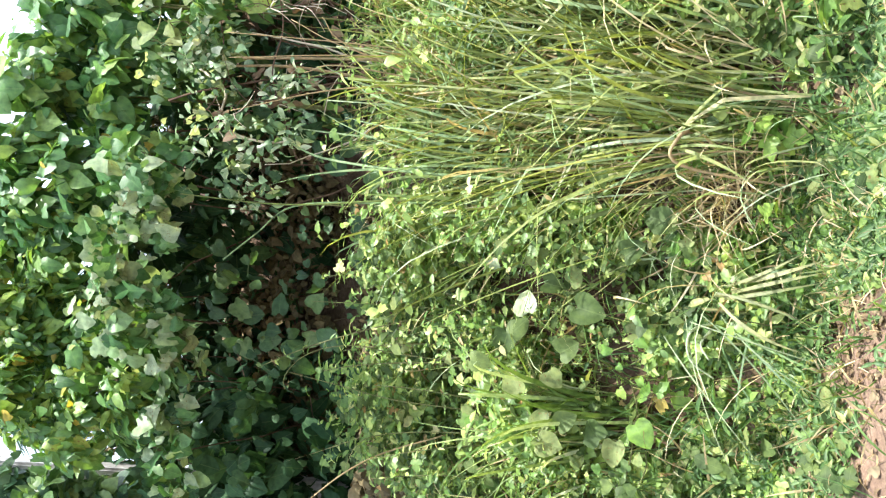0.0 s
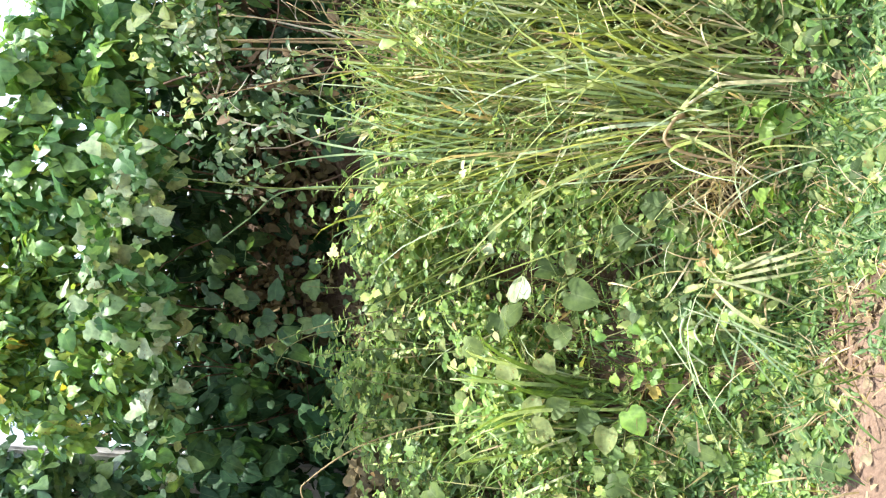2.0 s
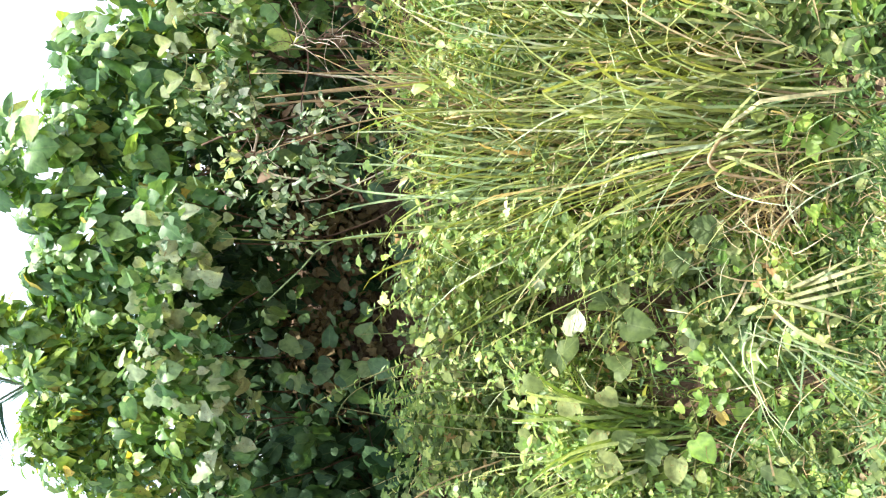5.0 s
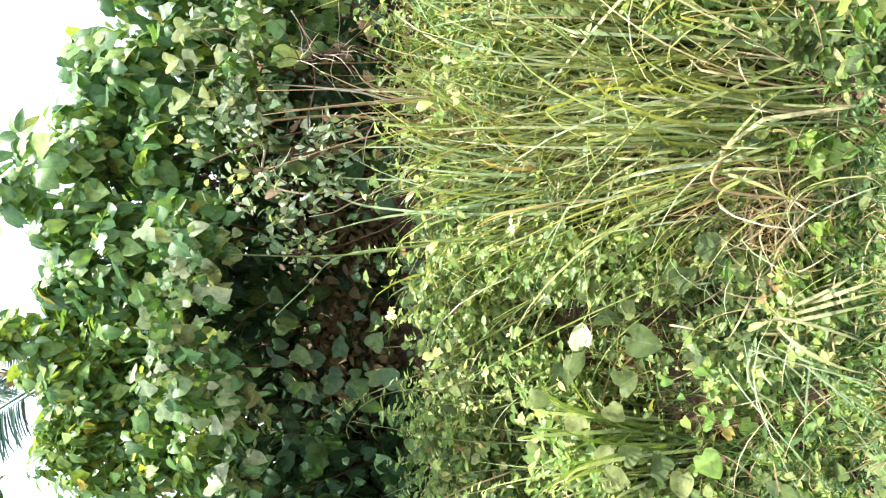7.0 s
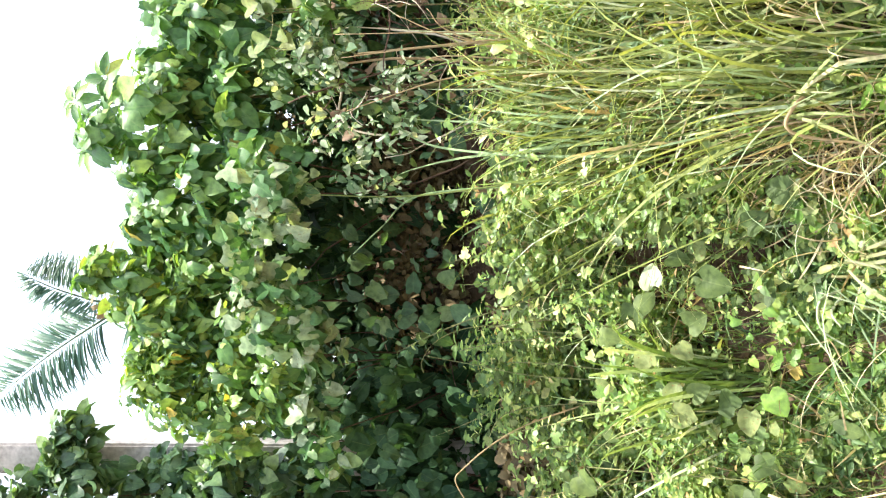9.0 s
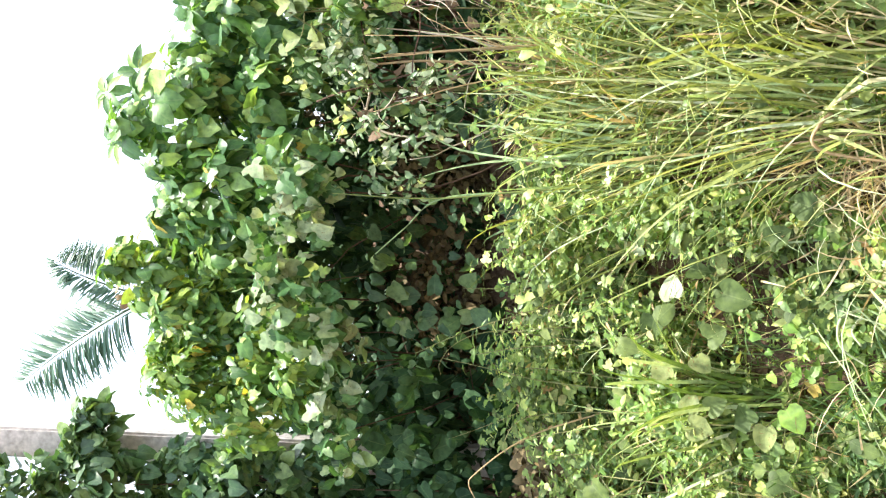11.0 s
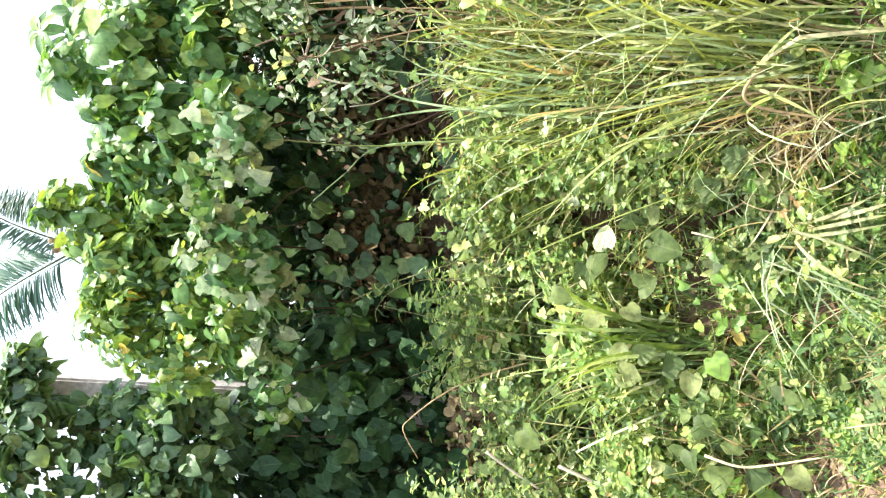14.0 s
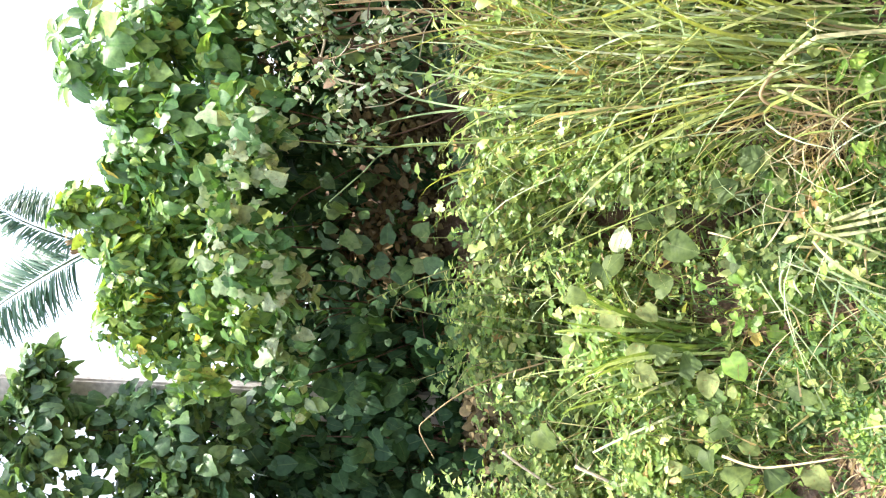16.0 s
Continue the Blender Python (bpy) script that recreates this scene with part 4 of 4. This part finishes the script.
# ---- stalks, sticks and other single plants ----
def stalk(name, label, category, pts, r0, r1, mat, group=""):
    """A bent stalk or stick along a smooth run of points."""
    pts = [Vector(p) for p in pts]
    fine = []
    ext = [pts[0] * 2 - pts[1]] + pts + [pts[-1] * 2 - pts[-2]]
    for i in range(1, len(ext) - 2):
        a, b, c, d = ext[i - 1:i + 3]
        for k in range(6):
            t = k / 6
            fine.append(0.5 * ((2 * b) + (c - a) * t + (2 * a - 5 * b + 4 * c - d) * t * t + (3 * b - a - 3 * c + d) * t ** 3))
    fine.append(pts[-1])
    ob = new(name, tube_mesh(name, fine, r0, r1, mat, 6))
    return tagged(ob, label, category, group)


def broad_blade(pts, width):
    """A flat, slightly folded blade along an arc: wide in the middle, pointed at its end."""
    v, f, u = [], [], []
    n = len(pts) - 1
    for k, p in enumerate(pts):
        d = (pts[min(k + 1, n)] - pts[max(k - 1, 0)]).normalized()
        side = d.cross(Vector((0.1, -0.5, 0.85))).normalized()
        t = k / n
        w = width * (0.6 + 1.2 * t if t < 0.33 else 1.0 - ((t - 0.33) / 0.67) ** 2) + 0.0005
        v += [tuple(p + side * w + Vector((0, 0, 0.25 * w))), tuple(p), tuple(p - side * w + Vector((0, 0, 0.25 * w)))]
        u += [(0, t), (0.5, t), (1, t)]
        if k < n:
            i = 3 * k
            f += [(i, i + 1, i + 4, i + 3), (i + 1, i + 2, i + 5, i + 4)]
    return v, f, u


def drooping_grass(root, tips, width, mat, label, scatter=0.02):
    root = Vector(root)
    base = (root.x, root.y, ground_z(root.x, root.y))
    th = thing("drooping_grass", base, label, "grass", "grass clumps")
    part("culm", tube_mesh("culm", arc(base, root, (0, 0, 0), 4), 0.006, 0.004, STEM, 5), th)
    for tip in tips:
        start = jitter(root, scatter)
        reach = (Vector(tip) - start).length
        pts = arc(start, tip, (rnd(-0.06, 0.06) * reach, -0.02, rnd(0.02, 0.10) * reach), 10)
        part("blade", mesh_of("blade", *broad_blade(pts, width * rnd(0.75, 1.2))[:2], mat, broad_blade(pts, width)[2]), th)
    return th


def slender_weed(root, top):
    th = thing("slender_weed", root, "slender upright weed with narrow paired leaves", "weed")
    pts = arc(root, top, (0.02, -0.05, 0.04), 8)
    part("stem", tube_mesh("stem", pts, 0.003, 0.0012, STEM, 5), th)
    me = oval_shape(1, 0.13, 4, 0.2, 0.4).mesh("leaf", WEED_LEAF)
    for k in range(34):
        t = rnd(0.25, 1.0)
        i = min(6, int(t * 7))
        p = pts[i].lerp(pts[i + 1], t * 7 - i)
        a = rnd(0, 6.28)
        part("leaf", me, th, leaf_pose(p, jitter((0, -0.4, 0.8), 0.4), (math.cos(a), math.sin(a), 0.5), rnd(0.02, 0.045)))


def dead_branch(root, reach, label):
    th = thing("dead_branch", root, label, "branch", "dead branches")
    main = arc(root, Vector(root) + Vector(reach), (0.03, -0.03, 0.04), 8, 0.015)
    limb = part("limb", tube_mesh("limb", main, 0.0045, 0.002, TWIG, 6), th)
    for k in range(34):
        p = main[random.randrange(2, 8)]
        e = p + jitter((0, -0.03, -0.05), 0.16)
        part("twig", tube_mesh("twig", arc(p, e, jitter((0, 0, 0), 0.02), 5, 0.006), 0.002, 0.0008, PALE_TWIG if k % 2 == 0 else TWIG, 4), th)
    me = CREEPERS[1].mesh("withered_leaf", DEAD_LEAF)
    for k in range(12):
        p = jitter(main[random.randrange(2, 8)], 0.09)
        part("withered_leaf", me, th, leaf_pose(p, jitter((0, -0.5, 0.5), 0.7), jitter((0, 0, -0.6), 0.5), rnd(0.03, 0.06), 0.7))


def sapling(root, tops):
    """A thin sapling whose fan-shaped leaves stand out against the sky."""
    root = (root[0], root[1], ground_z(root[0], root[1]))
    th = thing("fan_leaved_sapling", root, "thin sapling with fan-shaped bright green leaves", "sapling")
    knee = Vector((0.47, root[1] - 0.3, 2.56))
    part("stem", tube_mesh("stem", arc(root, knee, (0.03, 0.02, 0), 8), 0.012, 0.006, STEM, 6), th)
    me = oval_shape(2, 0.24, 5, 0.25, 0.3).mesh("leaflet", HEDGE_LEAF)
    for top in tops:
        part("stalk", tube_mesh("stalk", arc(knee, top, (0.02, -0.02, 0.03), 6), 0.0042, 0.002, STALK_GREEN, 5), th)
        face = jitter((0.1, -0.8, 0.35), 0.2).normalized()
        u = face.orthogonal().normalized()
        for k in range(8):
            a = 2 * math.pi * k / 8 + rnd(-0.15, 0.15)
            way = u * math.cos(a) + face.cross(u) * math.sin(a)
            part("leaflet", me, th, leaf_pose(Vector(top) + way * 0.006, jitter(face, 0.15), way, rnd(0.08, 0.11)))


def weed_plants():
    """Single weeds that stand out of the low cover: a stem with broader leaves."""
    kinds = []
    for label, shapes, mat, size, tall, n, ring in (
            ("upright small-leaved green weed on the bank", SMALLS, WEED_LEAF, 0.042, 0.17, 10, 1.0),
            ("bushy weed with broad soft green leaves", CREEPERS[:3], CREEPER_LEAF, 0.055, 0.15, 8, 0.8),
            ("yellow-green weed with three-lobed leaves", LOBED[:3], YOUNG_LEAF, 0.058, 0.16, 7, 0.8),
            ("low weed with narrow pointed leaves", LANCES, LANCE_LEAF, 0.07, 0.13, 9, 1.2),
            ("pale green weed with rounded leaves", HEARTS[:3], WEED_LEAF, 0.048, 0.14, 8, 0.9)):
        th = thing("weed_plant", (0, 0, 0), label, "weed", "bank weeds")
        stem = arc((0, 0, -0.02), (0.02, -0.04, tall), (0.01, 0.0, 0.0), 6)
        part("stem", tube_mesh("stem", stem, 0.0028, 0.0012, STEM, 5), th)
        meshes = [s.mesh("leaf", mat) for s in shapes]
        for k in range(n):
            t = 0.35 + 0.65 * k / (n - 1)
            i = min(4, int(t * 5))
            p = stem[i].lerp(stem[i + 1], t * 5 - i)
            a = k * 2.4 + rnd(-0.3, 0.3)
            out = Vector((math.cos(a), math.sin(a), rnd(-0.1, 0.5)))
            p = p + out * 0.012 * ring
            part("leaf", random.choice(meshes), th, leaf_pose(p, jitter((0, -0.4, 0.9), 0.35), out, size * rnd(0.7, 1.2)))
        kinds.append(th)
    used = set()
    for k in range(105):
        x = rnd(-1.0, 1.0)
        y = foot(x) + rnd(0.12, 1.15)
        if any((x - hx) ** 2 + (y - hy) ** 2 < hr * hr for hx, hy, hr in HOLLOWS):
            continue
        kind = random.choice(kinds)
        s = rnd(0.7, 1.25)
        m = Matrix.Translation((x, y, ground_z(x, y))) @ Matrix.Rotation(rnd(0, 6.28), 4, "Z")
        if kind.name not in used:
            used.add(kind.name)
            kind.matrix_basis = m @ Matrix.Scale(s, 4)
        else:
            keep = kind.scale.copy()
            kind.scale = (s, s, s)
            copy_thing(kind, m)
            kind.scale = keep


def build_singles():
    weed_plants()
    for pts in ([(-0.34, 3.25, 0.85), (-0.33, 3.3, 1.07), (-0.315, 3.3, 1.195), (-0.336, 3.3, 1.313), (-0.381, 3.3, 1.391), (-0.443, 3.3, 1.431), (-0.483, 3.3, 1.425)],
                [(-0.50, 3.26, 0.80), (-0.49, 3.3, 1.05), (-0.455, 3.3, 1.243), (-0.423, 3.3, 1.42)],
                [(-0.57, 3.2, 0.75), (-0.59, 3.28, 0.96), (-0.628, 3.3, 1.137), (-0.713, 3.3, 1.192), (-0.745, 3.3, 1.19)],
                [(-0.16, 3.25, 0.80), (-0.17, 3.33, 1.14), (-0.18, 3.36, 1.36)]):
        stalk("grass_stalk", "thin pale grass stalk arching over the hollow", "stalk", pts, 0.0022, 0.001, OLD_GRASS, "arching stalks")
    drooping_grass((-0.02, 2.46, 0.24), [(0.075, 2.28, 0.07), (0.045, 2.27, 0.065), (0.015, 2.27, 0.08), (0.09, 2.32, 0.11)], 0.0058, OLD_GRASS, "broad greyish grass blades drooping over the path's edge", 0.035)
    drooping_grass((-0.04, 2.47, 0.28), [(-0.10, 2.28, 0.09), (-0.17, 2.31, 0.10)], 0.0052, OLD_GRASS, "greyish grass blades bending to the path")
    drooping_grass((-0.08, 2.50, 0.30), [(-0.484, 2.32, 0.17), (-0.42, 2.24, 0.06), (-0.30, 2.22, 0.03), (-0.21, 2.21, 0.02), (-0.52, 2.38, 0.22)], 0.0017, STALK_GREEN, "thin greyish-green grass stalks lying towards the path", 0.09)
    drooping_grass((-0.17, 2.52, 0.22), [(-0.36, 2.40, 0.14), (-0.30, 2.30, 0.07), (-0.22, 2.28, 0.06), (-0.40, 2.46, 0.2)], 0.003, LANCE_LEAF, "thin green grass bending down towards the path", 0.07)
    drooping_grass((0.36, 2.50, 0.45), [(0.26, 2.34, 0.25), (0.46, 2.30, 0.2), (0.34, 2.3, 0.3), (0.56, 2.36, 0.3)], 0.005, GRASS, "bent grass blades at the foot of the tall clump")
    for pts in ([(-0.12, 2.56, 0.24), (-0.14, 2.53, 0.31), (-0.18, 2.52, 0.33), (-0.23, 2.5, 0.32), (-0.27, 2.48, 0.26)], [(-0.14, 2.55, 0.25), (-0.18, 2.52, 0.29), (-0.22, 2.5, 0.27)]):
        stalk("curled_stalk", "pale curled grass stalk over the weeds", "stalk", pts, 0.005, 0.0025, PALE_GRASS, "arching stalks")
    stalk("grass_stalk", "long green grass stalk reaching over the hollow", "stalk", [(0.22, 2.88, 0.60), (0.18, 3.08, 1.1), (0.135, 3.22, 1.476), (0.138, 3.27, 1.83)], 0.0048, 0.0020, GRASS)
    stalk("grass_stalk", "broken yellowish grass stalk leaning sideways", "stalk", [(0.2, 2.95, 0.7), (0.17, 3.15, 1.15), (0.135, 3.25, 1.45), (0.03, 3.26, 1.57), (-0.066, 3.27, 1.67)], 0.0042, 0.0024, PALE_GRASS)
    stalk("bent_stalk", "brown stalk bent over at its tip", "stalk", [(-0.60, 3.34, 0.85), (-0.676, 3.34, 1.06), (-0.743, 3.3, 1.191), (-0.83, 3.3, 1.29), (-0.86, 3.3, 1.31), (-0.90, 3.3, 1.295), (-0.97, 3.3, 1.25)], 0.0035, 0.0016, DRY_GRASS)
    stalk("dry_stick", "pale dry stick lying on the bank", "stick", [(-0.909, 3.08, 0.778), (-0.938, 3.06, 0.692), (-0.988, 3.04, 0.56)], 0.007, 0.005, PALE_TWIG, "dry sticks")
    stalk("dry_stick", "short pale dry stick among weeds", "stick", [(-0.905, 3.2, 1.015), (-0.95, 3.2, 0.95), (-1.032, 3.2, 0.816)], 0.006, 0.004, PALE_TWIG, "dry sticks")
    stalk("dry_stick", "thin straw-coloured stick on low weeds", "stick", [(-0.733, 2.66, 0.41), (-0.75, 2.62, 0.32), (-0.734, 2.59, 0.239), (-0.678, 2.52, 0.083)], 0.005, 0.003, DRY_GRASS, "dry sticks")
    stalk("dry_stick", "brown stick leaning in the withered grass", "stick", [(0.60, 3.32, 1.2), (0.62, 3.36, 1.5), (0.60, 3.4, 1.75)], 0.006, 0.004, DRY_GRASS, "dry sticks")
    stalk("dry_stick", "thick brown stick under the hedge", "stick", [(0.68, 3.32, 1.15), (0.66, 3.38, 1.45), (0.64, 3.42, 1.68)], 0.006, 0.004, DRY_GRASS, "dry sticks")
    stalk("withered_stalk", "curled dry yellow stalk on the bank", "stalk", [on_bank(0.40, 2.44, 0.30), (0.38, 2.42, 0.44), (0.32, 2.42, 0.46), (0.29, 2.42, 0.36), on_bank(0.27, 2.38, 0.02)], 0.007, 0.003, DRY_GRASS)
    for k in range(6):
        x, y = 0.62 + rnd(-0.14, 0.18), 3.16 + rnd(-0.06, 0.08)
        top = (x + random.gauss(0, 0.12), y + rnd(-0.04, 0.08), rnd(1.42, 1.74))
        stalk("dry_stalk", "straw-coloured dry stalk standing below the hedge", "stalk", [(x, y, ground_z(x, y)), ((x + top[0]) / 2 + rnd(-0.04, 0.04), y, 1.32), top], rnd(0.0025, 0.0048), 0.0012, DRY_GRASS, "dry stalks")
    stalk("vine_stem", "pale twisted vine stem hanging below the hedge", "stem", [(0.62, 3.5, 1.86), (0.56, 3.42, 1.78), (0.51, 3.38, 1.724), (0.432, 3.38, 1.73), (0.373, 3.38, 1.685), (0.35, 3.36, 1.581), (0.36, 3.34, 1.48)], 0.0055, 0.0035, PALE_TWIG, "bare vine stems")
    stalk("vine_stem", "thin reddish-brown vine stem looping below the hedge", "stem", [(0.96, 3.6, 1.98), (0.92, 3.4, 1.872), (0.862, 3.4, 1.794), (0.763, 3.4, 1.767), (0.566, 3.4, 1.733), (0.454, 3.4, 1.777), (0.414, 3.45, 1.834)], 0.0028, 0.0022, TWIG, "bare vine stems")
    stalk("vine_stem", "brown vine stem slanting into the dry grass", "stem", [(0.47, 3.46, 1.92), (0.499, 3.4, 1.829), (0.554, 3.4, 1.649), (0.582, 3.36, 1.52), (0.60, 3.3, 1.30)], 0.004, 0.003, TWIG, "bare vine stems")
    stalk("vine_stem", "thin brown vine stem running along the hedge's foot", "stem", [(0.95, 3.34, 1.60), (0.75, 3.32, 1.55), (0.58, 3.30, 1.57), (0.44, 3.32, 1.52), (0.30, 3.36, 1.46)], 0.003, 0.002, TWIG, "bare vine stems")
    stalk("grass_stalk", "long pale grass stalk bowed at its tip", "stalk", [(0.262, 2.85, 0.72), (0.265, 3.0, 1.083), (0.297, 3.2, 1.351), (0.33, 3.27, 1.45), (0.365, 3.3, 1.502), (0.409, 3.3, 1.54)], 0.0052, 0.0025, PALE_GRASS)
    slender_weed(on_bank(-0.16, 3.28, 0.1), (-0.42, 3.36, 1.52))
    slender_weed(on_bank(-0.35, 3.30, 0.1), (-0.42, 3.40, 1.30))
    for x, tilt, top in ((-0.72, -0.05, 1.10), (-0.60, -0.12, 1.16), (-0.48, 0.03, 1.12), (-0.28, -0.06, 1.24), (-0.12, 0.06, 1.22), (-0.02, -0.08, 1.34), (-0.84, -0.10, 1.02), (0.10, 0.05, 1.40)):
        slender_weed(on_bank(x, 3.24, 0.05), (x + tilt, 3.34, top))
    dead_branch((0.60, 3.50, 1.25), (-0.20, -0.18, 0.48), "brown dead branch with withered leaves under the hedge")
    dead_branch((0.85, 3.50, 1.2), (-0.05, -0.20, 0.40), "tangled brown dead branch above the grass")
    dead_branch((-0.25, 4.1, 2.2), (-0.08, -0.15, 0.5), "reddish-brown dead branch in the shrub's top")
    sapling((0.62, 4.2), [(0.50, 3.80, 2.80), (0.32, 3.80, 2.74), (0.60, 3.85, 2.70), (0.42, 3.8, 2.68)])


build_singles()


# ---- fallen leaves and clods ----
def build_litter():
    shapes = [heart_shape(s + 120, True, 0.4, 1.0, 2.0) for s in range(4)]
    meshes = [s.mesh("fallen_leaf", DEAD_LEAF) for s in shapes]
    for k in range(46):
        x = rnd(-1.0, 1.1)
        y = edge(x) + rnd(0.05, 1.1)
        ob = new("fallen_leaf", random.choice(meshes))
        size = rnd(0.03, 0.075)
        ob.matrix_world = leaf_pose(on_bank(x, y, 0.015), jitter((0, -0.4, 0.9), 0.3), (rnd(-1, 1), rnd(-1, 1), 0), size)
        tagged(ob, "curled brown dead leaf on the ground", "leaf", "fallen leaves")

    # crumbled brown leaves where the weeds thin out towards the path
    bits = [(q, []) for q in (oval_shape(1, 0.3, 3, 0.4, 0.5), oval_shape(2, 0.2, 3, 0.6, 0.6), HEARTS_COARSE[4])]
    for k in range(2600):
        x = rnd(-1.3, 0.7)
        y = edge(x) + (random.gauss(0.08, 0.13) if k % 3 else rnd(0.0, 0.9))
        tip = (rnd(-1, 1), rnd(-1, 1), rnd(-0.2, 0.3))
        random.choice(bits)[1].append(leaf_pose(on_bank(x, y, rnd(0.004, 0.016)), jitter((0, -0.2, 0.9), 0.5), tip, rnd(0.010, 0.032)))
    tagged(new("leaf_litter", joined("leaf_litter", DEAD_LEAF, bits)), "crumbled brown leaf litter along the path's edge", "litter", kind="stuff")

    def lump(seed):
        bm = bmesh.new()
        bmesh.ops.create_icosphere(bm, subdivisions=2, radius=0.5)
        for v in bm.verts:
            v.co *= 1 + 0.55 * noise.noise(v.co * 2.6 + Vector((seed, 0, 0)))
            v.co.z *= 0.42
        me = bpy.data.meshes.new("clod")
        bm.to_mesh(me)
        bm.free()
        me.materials.append(STONE)
        me.polygons.foreach_set("use_smooth", [True] * len(me.polygons))
        return me

    lumps = [lump(s * 3.3) for s in range(4)]
    for x, y, size in [(0.07, 2.33, 0.075)] + [(x, edge(x) + rnd(-0.2, 0.25), rnd(0.012, 0.035)) for x in [rnd(-0.9, 0.3) for _ in range(16)]]:
        ob = new("soil_clod", random.choice(lumps))
        ob.matrix_world = Matrix.Translation((x, y, ground_z(x, y) + size * 0.12)) @ Matrix.Rotation(rnd(0, 6.28), 4, "Z") @ Matrix.Scale(size, 4)
        tagged(ob, "pinkish-brown clod of dry earth on the path", "clod", "earth clods")


build_litter()


# ---- the coconut palm far behind ----
def build_palm():
    crown = Vector((-2.4, 24.0, 8.5))
    base = Vector((-2.9, 24.0, ground_z(-2.9, 24.0)))
    th = thing("coconut_palm", base, "tall coconut palm with drooping feathery fronds behind the hedge", "palm")
    trunk = arc(base - Vector((0, 0, 0.1)), crown, (-0.25, 0, 0), 24)
    radii = [0.17 - 0.06 * k / 23 + (0.012 if k % 2 else 0.0) for k in range(24)]
    v, f = tube(trunk, radii, 10)
    part("trunk", mesh_of("trunk", v, f, BARK), th)
    strip = oval_shape(0, 0.027, 5, 0.35, 0.3)
    ends = [((-2.2, 0.3, 3.05), 0.25), ((0.85, -1.0, 1.9), 0.35), ((1.5, 0.5, -2.9), 0.4), ((-2.2, 0.4, -2.8), 0.5), ((0.4, -3.0, -1.8), 0.5),
            ((-0.3, 3.2, -1.4), 0.5), ((1.2, -2.0, -3.0), 0.3), ((-1.4, 2.6, -2.2), 0.4), ((1.1, 2.3, -2.9), 0.3), ((-1.2, -2.4, -2.4), 0.4)]
    for reach, sag in ends:
        e = crown + Vector(reach)
        line = arc(crown, e, (0, 0, sag * 0.8), 16)
        frond = part("frond", tube_mesh("frond", line, 0.032, 0.007, PALM_RIB, 5), th)
        mats = []
        for k in range(95):
            t = 0.14 + 0.86 * k / 95
            i = min(14, int(t * 15))
            p = line[i].lerp(line[i + 1], t * 15 - i)
            along = (line[i + 1] - line[i]).normalized()
            out = along.cross(Vector((0, -1, 0.15))).normalized()
            le = 1.15 * min(1.0, Vector(reach).length / 3.4) * math.sin(math.pi * min(1, 0.18 + 0.78 * t)) ** 0.7 + 0.15
            for side in (1, -1):
                way = along * 0.78 + out * side * 0.72 + Vector((0, rnd(-0.25, 0.25), -0.30 + rnd(-0.08, 0.08)))
                mats.append(leaf_pose(p, jitter((0, -1, 0.3), 0.3), way, le * rnd(0.85, 1.1)))
        part("leaf_fringe", joined("leaf_fringe", PALM_LEAF, [(strip, mats)]), frond, kind="stuff")


build_palm()
